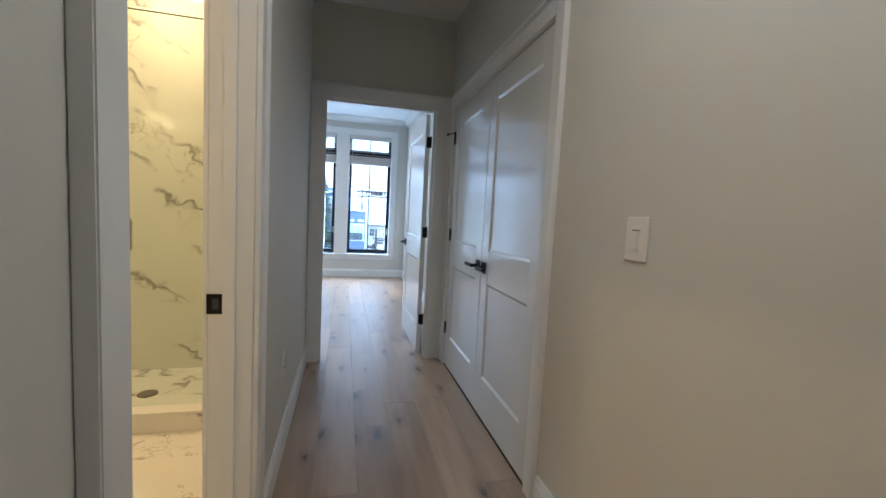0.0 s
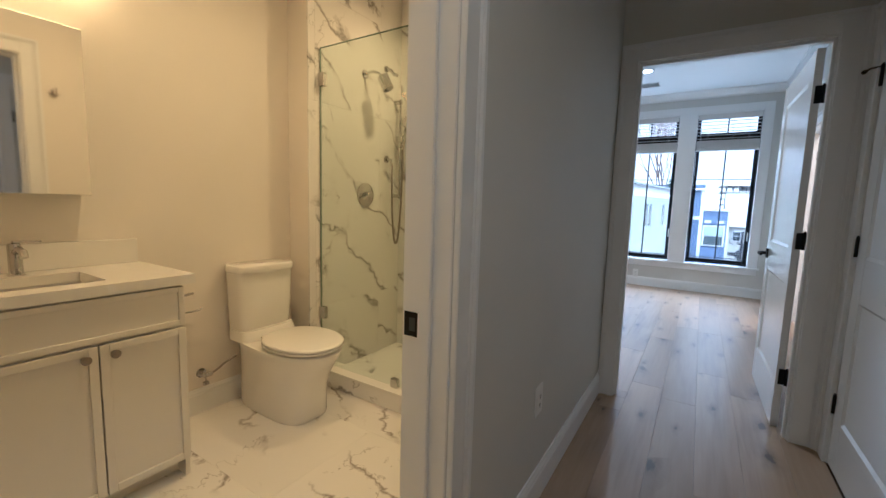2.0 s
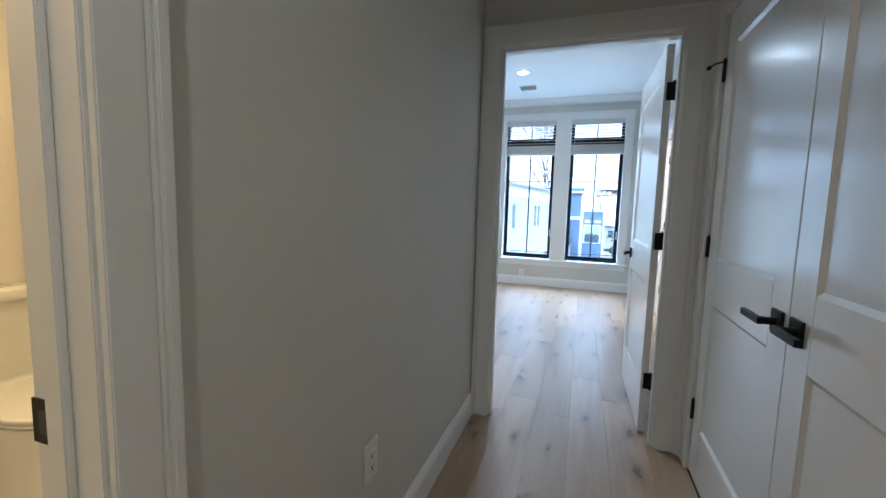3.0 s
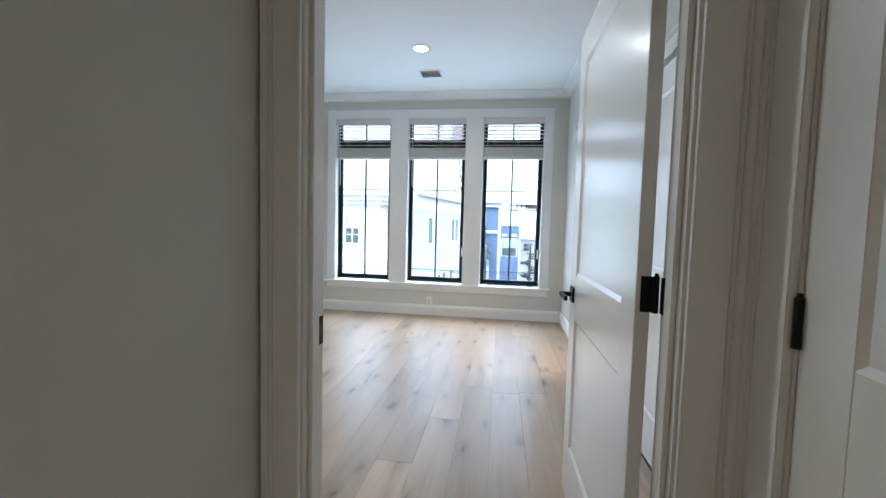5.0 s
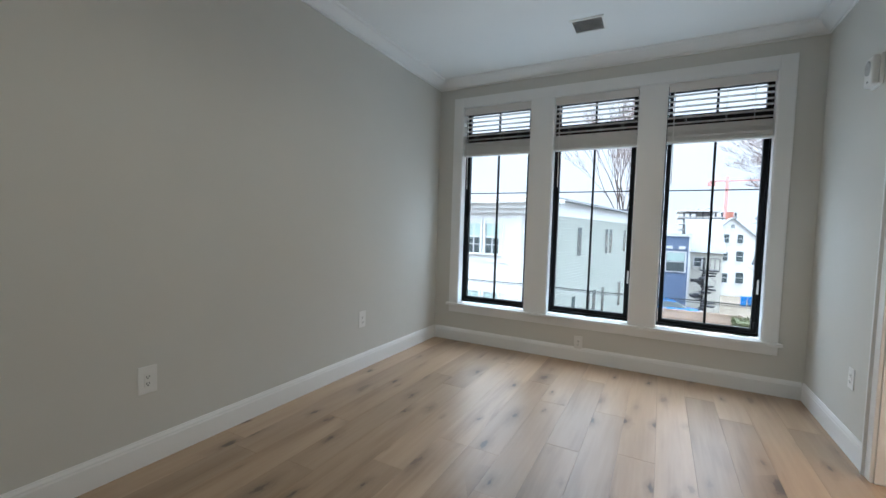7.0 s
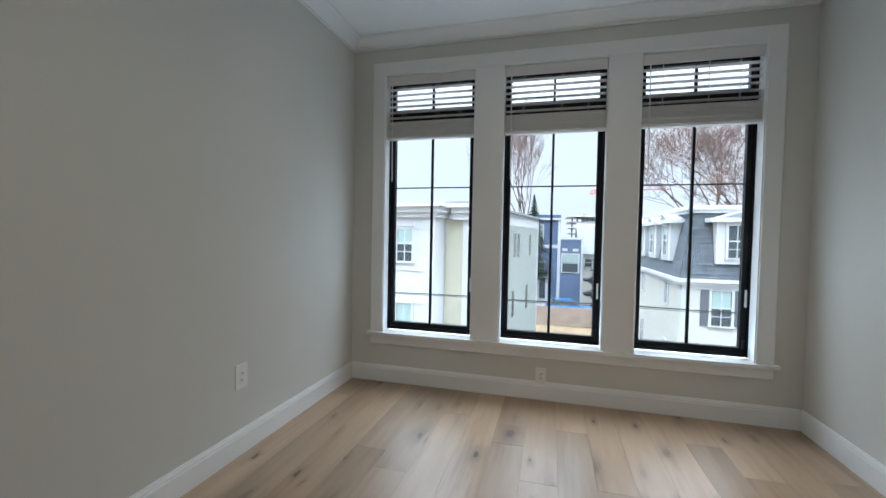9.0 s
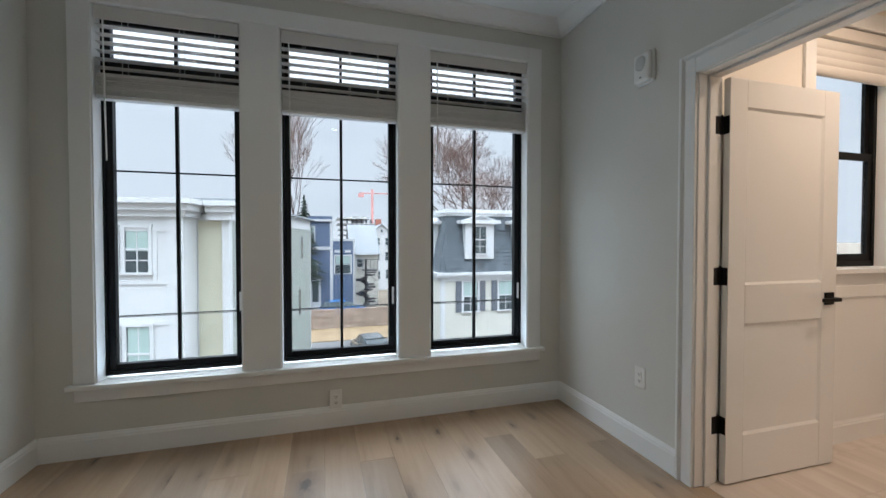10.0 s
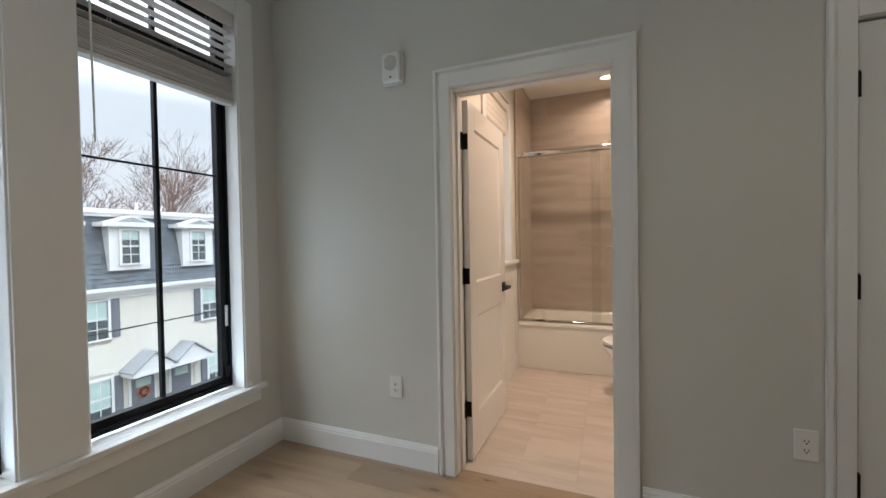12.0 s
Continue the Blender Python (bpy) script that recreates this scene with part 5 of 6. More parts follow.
rng = random.Random(21)
mh = thing("mansard_house", "cream clapboard house with slate mansard roof and white dormers", "house")
FX, FY, SX, SY = 5.05, 24.0, 18.5, 33.1
part("wall", boxes((FX + 0.02, SX, FY + 0.02, SY, G, -0.5)), PALE_SIDING, mh)
front, side = facade((FX, FY), (1, 0)), facade((FX, SY), (0, -1))
WX2 = [1.50, 3.42, 8.15, 10.1]
op = [(u - 0.45, u + 0.45, -2.45, -0.68) for u in WX2] + [(u - 0.45, u + 0.45, -5.55, -3.75) for u in (1.45, 3.45, 8.4, 10.2)] + [(4.3, 7.3, G, -3.95)]
lap_siding(front, 0.16, SX - FX, G + 0.3, -0.62, 0.115, PALE_SIDING, mh, op)
lap_siding(side, 0.0, SY - FY - 0.16, G + 0.3, -0.62, 0.115, PALE_SIDING, mh)
for b in ((0.0, 0.16, 0, 0.05, G, -0.62),):
    part("corner_board", boxes(b, m=front), WHITE_OUT, mh)
part("corner_board", boxes((SY - FY - 0.16, SY - FY - 0.001, 0, 0.05, G, -0.62), m=side), WHITE_OUT, mh)
for m, ln in ((front, SX - FX), (side, SY - FY)):
    e0, e1 = (-0.30, ln) if m is front else (-0.40, ln + 0.30)
    part("frieze", boxes((max(e0, 0) + 0.17, min(e1, ln) - 0.17, 0.0, 0.07, -0.80, -0.62), m=m), WHITE_OUT, mh)
    part("cornice", boxes((e0, e1 - (0.0 if m is front else 0.302), 0.0, 0.20, -0.62, -0.50), (e0 - 0.0, e1 - (0.0 if m is front else 0.302), 0.0, 0.30, -0.50, -0.36)), WHITE_OUT, mh).matrix_world = m
shingle_slope(front, -0.12, SX - FX, 0.42, SX - FX, 0.14, -0.42, -0.36, 2.48, 15, mh, rng)
shingle_slope(side, -0.12, SY - FY + 0.12, 0.42, SY - FY - 0.42, 0.14, -0.42, -0.36, 2.48, 15, mh, rng)
part("roof_core", boxes((FX + 0.45, SX, FY + 0.45, SY - 0.45, -0.5, 2.46)), SLATE, mh)
part("roof_trim", boxes((FX + 0.28, SX, FY + 0.28, SY, 2.46, 2.60), (FX + 0.18, SX, FY + 0.18, SY, 2.60, 2.78)), WHITE_OUT, mh)


def dormer(m, u):
    d = part("dormer", boxes((u - 0.76, u + 0.76, -0.9, 0.16, 0.30, 2.05), m=m), WHITE_OUT, mh, "white dormer with small pediment")
    part("hood", boxes((u - 1.06, u + 1.06, -0.9, 0.36, 2.05, 2.22), m=m), WHITE_OUT, d)
    bm = bmesh.new()
    rings(bm, [[m @ Vector(c) for c in ((u - 0.85, dd, 2.22), (u + 0.85, dd, 2.22), (u, dd, 2.50))] for dd in (-0.7, 0.32)])
    part("pediment", bm, WHITE_OUT, d)
    bm = bmesh.new()
    rings(bm, [[m @ Vector(c) for c in ((u - 0.60, dd, 2.235), (u + 0.60, dd, 2.235), (u, dd, 2.44))] for dd in (0.30, 0.33)])
    part("tympanum", bm, GREY_ROOF, d)
    house_window(mh, m, u, 0.62, 1.90, 0.66, shade=0.0 if u < 2 else 0.3, trim=0.09, proud=0.16)


for u in (1.93, 4.60, 7.55, 10.4):
    dormer(front, u)
for y in (26.2, 28.9, 31.5):
    dormer(side, SY - y)
for u in WX2:
    house_window(mh, front, u, -2.28, -0.86, 0.74, shade=0.5, shutters=True)
for u in (1.45, 3.45, 8.4, 10.2):
    house_window(mh, front, u, -5.35, -3.95, 0.74, shade=0.8, shutters=True)
for y in (26.3, 31.5):
    house_window(mh, side, SY - y, -1.75, -0.80, 0.5, shade=0.0, cross=False)
    house_window(mh, side, SY - y, -4.9, -3.6, 0.55, shade=0.0, cross=False)
for u in (4.98, 6.62):
    en = part("entrance", boxes((u - 0.55, u + 0.55, 0.0, 0.05, G + 0.3, -3.98), m=front), WHITE_OUT, mh, "dark panelled front door under a gabled hood")
    part("door", boxes((u - 0.44, u + 0.44, 0.05, 0.09, G + 0.3, -4.12), m=front), SHUTTER, en)
    part("door_light", boxes((u - 0.30, u + 0.30, 0.09, 0.10, -4.62, -4.28), m=front), SHADE_GREEN, en)
bm = bmesh.new()
for i in range(24):
    t = 2 * math.pi * i / 24
    box(bm, -0.05, 0.05, 0, 0.06, -0.05, 0.05, m=front @ Matrix.Translation((4.98 + 0.17 * math.cos(t), 0.10, -4.85 + 0.17 * math.sin(t))) @ pose(0, 0, 0, 0, math.degrees(t) * 1.7, 0))
tagged(part("wreath", bm, ORANGE), "orange autumn wreath on a front door", "wreath")
hood = part("porch_hood", boxes((4.15, 7.65, 0.0, 0.9, -3.98, -3.82), m=front), WHITE_OUT, mh)
for u in (5.02, 6.70):
    bm = bmesh.new()
    rings(bm, [[front @ Vector(c) for c in ((u - 0.84, dd, -3.82), (u + 0.84, dd, -3.82), (u, dd, -3.18))] for dd in (0.0, 0.86)])
    part("gable", bm, WHITE_OUT, hood)
    for s in (-1, 1):
        part("gable_roof", boxes((0, 1.12, 0.0, 0.95, 0.0, 0.06), m=front @ Matrix.Translation((u, 0, -3.14)) @ (pose(0, 0, 0, 0, 37.5, 0) if s > 0 else pose(0, 0, 0, 0, 142.5, 0) @ Matrix.Translation((0, 0, -0.06)))), GREY_ROOF, hood)
bm = bmesh.new()
for x, y in ((11.2, 26), (12.6, 26.5)):
    tube(bm, [(x, y, 2.75), (x, y, 3.25)], 0.07, 8)
part("vent_pipe", bm, WHITE_OUT, mh)

# white and grey house, turned a little from the street
wh = thing("white_house", "white panelled house with grey clapboard side and deep cornice", "house")
C = (-3.13, 18.0)
sd_dir = Vector((0.163, 0.987, 0)).normalized()
HM = Matrix(((-sd_dir.y, sd_dir.x, 0, C[0]), (sd_dir.x, sd_dir.y, 0, C[1]), (0, 0, 1, 0), (0, 0, 0, 1)))
part("wall", boxes((0.02, 13, 0.02, 11.8, G, 2.0), m=HM), WHITE_OUT, wh)
ff = facade(C, (sd_dir.y, -sd_dir.x))
sf = facade((C[0] + sd_dir.x * 11.8, C[1] + sd_dir.y * 11.8), (-sd_dir.x, -sd_dir.y))
# along the front facade, u runs towards the corner at u = 0 from the left
lap_siding(ff, -0.86, -0.20, G + 0.2, 1.80, 0.11, CREAM_SIDING, wh)
part("corner_board", boxes((-0.20, 0.0, 0, 0.06, G, 1.80), m=ff), WHITE_OUT, wh)
part("bay", boxes((-9.0, -0.90, 0.0, 0.75, G, 1.86), m=ff), WHITE_OUT, wh)
part("pilaster", boxes((-1.30, -0.885, 0.75, 0.80, G, 1.86), m=ff), WHITE_OUT, wh)
for z in (1.52, 0.10, -1.0, -2.95):
    part("belt_board", boxes((-9.0, -1.30, 0.75, 0.785, z - 0.05, z + 0.06), m=ff), WHITE_OUT, wh)
for u in (-1.62, -3.32):
    part("batten", boxes((u - 0.06, u + 0.06, 0.75, 0.78, 0.16, 1.47), m=ff), WHITE_OUT, wh)
part("bay_cornice", boxes((-9.3, -0.78, 0.0, 0.90, 1.86, 2.02), (-9.4, -0.68, 0.0, 1.02, 2.02, 2.20), (-9.5, -0.56, 0.0, 1.16, 2.20, 2.34), m=ff), WHITE_OUT, wh)
part("cornice", boxes((-0.55, 0.10, 0.001, 0.20, 1.80, 2.02), (-0.55, 0.20, 0.001, 0.30, 2.02, 2.20), (-0.55, 0.32, 0.001, 0.42, 2.20, 2.34), m=ff), WHITE_OUT, wh)
part("side_cornice", boxes((0, 11.8, 0.001, 0.12, 1.80, 2.02), (0, 11.8, 0.001, 0.22, 2.02, 2.20), (0, 11.8, 0.001, 0.34, 2.20, 2.34), m=sf), WHITE_OUT, wh)
part("roof", boxes((-0.2, 13, -0.2, 12, 2.34, 2.42), m=HM), GREY_ROOF, wh)
for u in (-2.05, -2.86):
    house_window(wh, ff, u, 0.42, 1.56, 0.58, shade=0.55, trim=0.09, proud=0.75)
    house_window(wh, ff, u, -2.55, -1.08, 0.58, shade=0.9, trim=0.09, proud=0.75)
lap_siding(sf, 0.16, 11.64, G + 0.2, 1.80, 0.11, GREY_SIDING, wh)
part("corner_board", boxes((11.64, 11.80, 0, 0.06, G, 1.80), m=sf), WHITE_OUT, wh)
part("corner_board", boxes((0.0, 0.16, 0, 0.06, G, 1.80), m=sf), WHITE_OUT, wh)
for v, w, z0, z1 in ((2.6, 0.42, 0.35, 1.42), (6.3, 0.36, 0.35, 1.42), (7.0, 0.36, 0.35, 1.42), (9.6, 0.4, 0.35, 1.42), (2.2, 0.36, -2.5, -1.3), (4.0, 0.40, -2.7, -1.3), (4.8, 0.40, -2.7, -1.3), (6.1, 0.36, -2.5, -1.3), (9.0, 0.4, -2.5, -1.3)):
    house_window(wh, sf, 11.8 - v, z0, z1, w, shade=0.0, cross=False, trim=0.12, proud=0.02)
for k in range(4):
    part("wall_vent", boxes((11.8 - 3.9 - k * 0.42, 11.8 - 3.68 - k * 0.42, 0.02, 0.10, -0.82, -0.66), m=sf), WHITE_OUT, wh)
bm = bmesh.new()
dp = [sf @ Vector(c) for c in ((11.72, 0.40, 2.24), (11.72, 0.30, 2.12), (11.72, 0.12, 1.95), (11.72, 0.11, G))]
tube(bm, dp, 0.05, 8)
part("downspout", bm, WHITE_OUT, wh)

# blue house
bh = thing("blue_house", "dark blue clapboard house with white trim and a stepped parapet", "house")
bf = facade((-4.6, 46.0), (1, 0))
part("wall", boxes((-4.6, 0.29, 46.02, 53, G, 3.2), (0.29, 2.49, 46.02, 53, G, 1.2)), BLUE_SIDING, bh)
lap_siding(bf, 0, 4.75, G, 0.30, 0.12, BLUE_SIDING, bh)
lap_siding(bf, 0, 4.75, 0.62, 3.05, 0.12, BLUE_SIDING, bh)
lap_siding(bf, 5.03, 6.95, G, 1.15, 0.12, BLUE_SIDING, bh, [(5.05, 6.88, -2.2, -0.1)])
for b in ((-0.1, 5.0, 0, 0.25, 3.05, 3.25), (4.75, 5.03, 0, 0.08, G, 3.05), (5.03, 7.15, 0, 0.12, 1.15, 1.38), (6.95, 7.10, 0, 0.08, G, 1.15), (-0.1, 4.75, 0.0, 0.15, 0.30, 0.62)):
    part("trim_board", boxes(b, m=bf), WHITE_OUT, bh)
part("roof_cap", boxes((-4.8, 0.4, 45.8, 53, 3.25, 3.55)), BLUE_SIDING, bh)
house_window(bh, bf, 5.97, -1.98, -0.32, 1.45, shade=0.45, trim=0.13, cross=False, proud=0.03)
for u in (5.45, 6.45):
    part("attic_vent", boxes((u - 0.26, u + 0.26, 0.02, 0.09, 0.02, 0.28), m=bf), WHITE_OUT, bh)
for u, z0, z1 in ((3.1, -2.0, -0.8), (2.9, 1.2, 2.5), (1.2, -2.0, -0.6)):
    house_window(bh, bf, u, z0, z1, 0.8, shade=0.4, trim=0.12, proud=0.03)
bay = part("bay", boxes((2.0, 3.9, 0.0, 0.9, G, -2.45), m=bf), WHITE_OUT, bh, "white bay with tall windows")
part("bay_roof", boxes((1.85, 4.05, 0.0, 1.05, -2.45, -2.28), m=bf), GREY_ROOF, bay)
for u in (2.45, 3.40):
    part("window", boxes((u - 0.28, u + 0.28, 0.9, 0.93, -4.6, -2.85), m=bf), DARKPANE, bay)


def gable_house(name, label, x0, x1, y0, y1, eave, peak, wall_mat, roof_mat, along_x=False, wins=()):
    h = thing(name, label, "house")
    part("wall", boxes((x0, x1, y0, y1, G, eave)), wall_mat, h)
    bm, o = bmesh.new(), 0.35
    if along_x:
        ym = (y0 + y1) / 2
        rings(bm, [[(x, y0 - o, eave - 0.12), (x, ym, peak), (x, y1 + o, eave - 0.12), (x, ym, peak - 0.25)] for x in (x0 - 0.2, x1 + 0.2)])
    else:
        xm = (x0 + x1) / 2
        rings(bm, [[(x0 - o, y, eave - 0.15), (xm, y, peak + 0.12), (x1 + o, y, eave - 0.15), (x1 + o, y, eave - 0.30), (xm, y, peak - 0.05), (x0 - o, y, eave - 0.30)] for y in (y0 - 0.25, y1 + 0.2)])
        g = bmesh.new()
        rings(g, [[(x0, y, eave), (x1, y, eave), (xm, y, peak - 0.06)] for y in (y0, y1)])
        part("gable_wall", g, wall_mat, h)
    part("roof", bm, roof_mat, h)
    m = facade((x0, y0), (1, 0))
    for u, z, w, hh in wins:
        house_window(h, m, u, z, z + hh, w, shade=0.0, trim=0.1, cross=False, proud=0.02)
    return h


gable_house("grey_roofed_house", "cream house with broad grey shingle roof", 2.55, 5.5, 51, 60, -0.25, 3.1, PALE_SIDING, GREY_ROOF, True, [(0.9, -1.7, 0.6, 0.8)])
gh = gable_house("white_gable_house", "tall white gabled house with small dark windows", 4.5, 11.4, 66, 80, 0.35, 3.6, WHITE_OUT, GREY_ROOF, False,
                 [(2.9, 0.55, 0.6, 1.0), (4.35, 0.55, 0.6, 1.0), (2.85, -1.75, 0.6, 1.05), (4.4, -1.75, 0.75, 1.2), (2.9, -4.5, 0.7, 1.1), (4.5, -4.5, 0.8, 1.3), (3.5, 2.45, 0.35, 0.35)])
part("chimney", boxes((7.7, 8.5, 70, 70.8, 2.0, 4.6)), BRICK, gh)
for label, x, y, mat in (("blue lidded wheeled bin in the far yard", 8.3, 57.6, CAR_BLUE), ("blue lidded wheeled bin in the far yard", 8.95, 57.8, CAR_BLUE), ("black wheeled bin in the far yard", 9.7, 57.5, RUBBER)):
    wb = thing("wheeled_bin", label, "bin", at=(x, y, G))
    part("body", rings(bmesh.new(), [[(sx * w, sy * w, z) for sx, sy in ((-1, -1), (1, -1), (1, 1), (-1, 1))] for w, z in ((0.22, 0.0), (0.29, 1.0))]), mat, wb)
    part("lid", soft_box(-0.31, 0.31, -0.33, 0.31, 1.0, 1.07, 0.02), mat, wb)
st = thing("spiral_stair", "dark iron spiral stair with landing behind the blue house", "stair")
bm = bmesh.new()
tube(bm, [(3.5, 45.0, G), (3.5, 45.0, -0.6)], 0.10, 10)
part("column", bm, IRON, st)
for k in range(22):
    a = k * 0.95
    part("tread", boxes((0, 0.95, -0.24, 0.24, 0, 0.13), m=pose(3.5, 45.0, G + 0.22 + k * 0.2, 0, 0, math.degrees(a))), IRON, st)
bm = bmesh.new()
tube(bm, [(3.5 + 0.93 * math.cos(k * 0.26), 45.0 + 0.93 * math.sin(k * 0.26), G + 1.1 + k * 0.1) for k in range(44)], 0.016, 6)
part("handrail", bm, IRON, st)
part("landing", boxes((3.2, 4.6, 44.6, 46.0, -1.75, -1.65)), IRON, st)
bm = bmesh.new()
for x in (3.2, 3.55, 3.9, 4.25, 4.6):
    tube(bm, [(x, 44.6, -1.65), (x, 44.6, -0.65)], 0.025, 6)
tube(bm, [(3.2, 44.6, -0.65), (4.6, 44.6, -0.65)], 0.03, 6)
part("railing", bm, IRON, st)

fe = thing("fence", "weathered board fence behind the lawn", "fence")
x, rng2 = -9.0, random.Random(5)
while x < 5.6:
    part("board", boxes((x, x + 0.145, 40.0, 40.03, G, -4.52 + rng2.uniform(-0.02, 0.02))), FENCE, fe)
    x += 0.15
for k in range(7):
    part("post", boxes((-9 + k * 2.4, -8.88 + k * 2.4, 39.94, 40.0, G, -4.42)), FENCE, fe)
for z in (-4.60, -5.10, -5.62):
    part("rail", boxes((-9, 5.6, 39.95, 40.0, z - 0.045, z + 0.045)), FENCE, fe)


def car(name, label, paint_mat, at):
    """A hatchback, 4.4 m long: lower body, glasshouse, wheels, lamps. x is ahead."""
    c = thing(name, label, "car", at=at)
    L = [(-2.15, 0.55, 0.78, 0.30), (-2.05, 0.75, 0.98, 0.26), (-1.2, 0.86, 1.00, 0.22), (0.2, 0.87, 0.98, 0.22), (1.0, 0.86, 0.92, 0.22), (1.8, 0.80, 0.80, 0.26), (2.18, 0.62, 0.62, 0.32)]
    bm = bmesh.new()
    rings(bm, [[(x, -w, lo), (x, -w * 1.03, (lo + hi) / 2), (x, -w * 0.93, hi), (x, w * 0.93, hi), (x, w * 1.03, (lo + hi) / 2), (x, w, lo)] for x, w, hi, lo in L])
    bmesh.ops.bevel(bm, geom=list(bm.edges), offset=0.04, segments=2, affect="EDGES", clamp_overlap=True)
    part("body", bm, paint_mat, c, smooth=True)
    bm = bmesh.new()
    rings(bm, [[(x, -w, z0), (x, -w * 0.80, z1), (x, w * 0.80, z1), (x, w, z0)] for x, w, z0, z1 in ((-2.0, 0.70, 0.95, 0.99), (-1.55, 0.76, 0.96, 1.36), (-0.6, 0.79, 0.96, 1.45), (0.25, 0.78, 0.96, 1.42), (1.05, 0.72, 0.90, 0.95))])
    part("glasshouse", bm, DARKPANE, c, smooth=True)
    part("roof", soft_box(-1.35, 0.15, -0.58, 0.58, 1.415, 1.465, 0.02), paint_mat, c)
    for sx in (-1.32, 1.35):
        for sy in (-0.80, 0.80):
            bm = bmesh.new()
            tube(bm, [(sx, sy - 0.09, 0.32), (sx, sy + 0.09, 0.32)], 0.32, 22)
            wl_ = part("wheel", bm, RUBBER, c)
            bm = bmesh.new()
            tube(bm, [(sx, sy + (0.085 if sy > 0 else -0.085), 0.32), (sx, sy + (0.105 if sy > 0 else -0.105), 0.32)], 0.20, 18)
            part("rim", bm, NICKEL, wl_)
    for sy in (-0.55, 0.55):
        part("tail_lamp", soft_box(-2.17, -2.08, sy - 0.16, sy + 0.16, 0.72, 0.84, 0.02), CRANE_RED, c)
        part("headlight", soft_box(2.02, 2.16, sy - 0.16, sy + 0.16, 0.60, 0.70, 0.02), PLASTIC, c)
    return c


car("parked_car", "dark grey parked hatchback on the asphalt yard", CAR_GREY, pose(2.3, 31.0, G + 0.02, 0, 0, 98))
car("parked_car", "white parked car on the asphalt yard", WHITE_OUT, pose(3.9, 25.6, G + 0.02, 0, 0, 98))
car("parked_car", "bright blue parked car behind the board fence", CAR_BLUE, pose(1.3, 42.6, G + 0.55, 0, 0, 4))
car("parked_car", "bright blue parked car behind the board fence", CAR_BLUE, pose(-3.4, 42.8, G + 0.35, 0, 0, 2))
tagged(part("car_ramp", boxes((-7, 6, 41.2, 44.2, G, G + 0.36), (-1.2, 3.8, 41.3, 44.1, G + 0.36, G + 0.55)), ASPHALT), "raised asphalt parking strip behind the fence", "pavement", kind="structure")


def tree(label, x, y, height, seed, spread=0.55, levels=6, base=G, r0=0.26):
    """A bare tree: tapered trunk and limbs, and a crown of fine twigs."""
    t = thing("bare_tree", label, "tree", at=(x, y, base))
    rg = random.Random(seed)
    limbs, twigs = bmesh.new(), bmesh.new()

    def grow(p, d, ln, r, lev):
        q, pts = p, [p]
        for _ in range(3):
            d = (d + Vector((rg.uniform(-1, 1), rg.uniform(-1, 1), rg.uniform(-0.3, 0.7))) * 0.13).normalized()
            q = q + d * (ln / 3)
            pts.append(q)
        tube(limbs if lev < 3 else twigs, pts, r, 6 if lev < 3 else 3, r * 0.62)
        if lev >= levels:
            return
        for k in range(3 if lev < 6 else 2):
            a = Vector((rg.uniform(-1, 1), rg.uniform(-1, 1), rg.uniform(-0.25, 0.55)))
            nd = (d * (1.0 if k else 1.5) + a * spread * (1.5 if k else 0.6)).normalized()
            grow(pts[rg.choice((2, 3))] if k else q, nd, ln * rg.uniform(0.60, 0.82), max(r * 0.56, 0.0105), lev + 1)
    grow(Vector((0, 0, 0)), Vector((0, 0, 1)), height * 0.30, r0, 0)
    part("trunk", limbs, BARK, t)
    part("crown", twigs, TWIG, t, "fine reddish-grey leafless twigs")


tree("large bare street tree with reddish twigs", 11.6, 41, 19, 2, 0.68, 9)
tree("large bare street tree with reddish twigs", 16.3, 41.2, 20, 3, 0.78, 9)
tree("slender bare tree behind the white house", -1.9, 44, 21, 4, 0.26, 7, r0=0.17)
tree("bare tree behind the mansard house", 24.0, 44, 17, 6, 0.6, 7)
cf = thing("conifer", "small dark conifer behind the white house", "tree", at=(-2.15, 44.5, G))
bm, rg = bmesh.new(), random.Random(9)
tube(bm, [(0, 0, 0), (0, 0, 11.6)], 0.14, 6, 0.03)
part("trunk", bm, BARK, cf)
bm = bmesh.new()
for k in range(620):
    h = rg.uniform(3.5, 11.6)
    a, rr = rg.uniform(0, 6.28), (11.9 - h) * 0.30 * rg.uniform(0.5, 1.0)
    tube(bm, [(0, 0, h), (rr * 0.6 * math.cos(a), rr * 0.6 * math.sin(a), h - 0.04), (rr * math.cos(a), rr * math.sin(a), h - 0.25 * rr)], 0.08, 3, 0.02)
part("crown", bm, CONIFER, cf)
hd = thing("hedge", "clipped tall evergreen hedge at the lawn's end", "hedge", at=(4.95, 34.9, G))
bm = bmesh.new()
for k in range(1500):
    p = Vector((rg.uniform(-0.55, 0.55), rg.uniform(-1.0, 1.0), rg.uniform(0, 2.35)))
    s = rg.uniform(0.05, 0.11)
    m = Matrix.Translation(p) @ Euler((rg.uniform(0, 6), rg.uniform(0, 6), rg.uniform(0, 6))).to_matrix().to_4x4()
    bm.faces.new([bm.verts.new(m @ Vector(c)) for c in ((-s, 0, 0), (0, -s * 0.5, 0.02), (s, 0, 0), (0, s * 0.5, 0.02))])
part("leaves", bm, HEDGE, hd)
part("core", soft_box(-0.45, 0.45, -0.9, 0.9, 0, 2.2, 0.1), HEDGE, hd)
cb = thing("construction_building", "distant unfinished concrete building with open floors", "building")
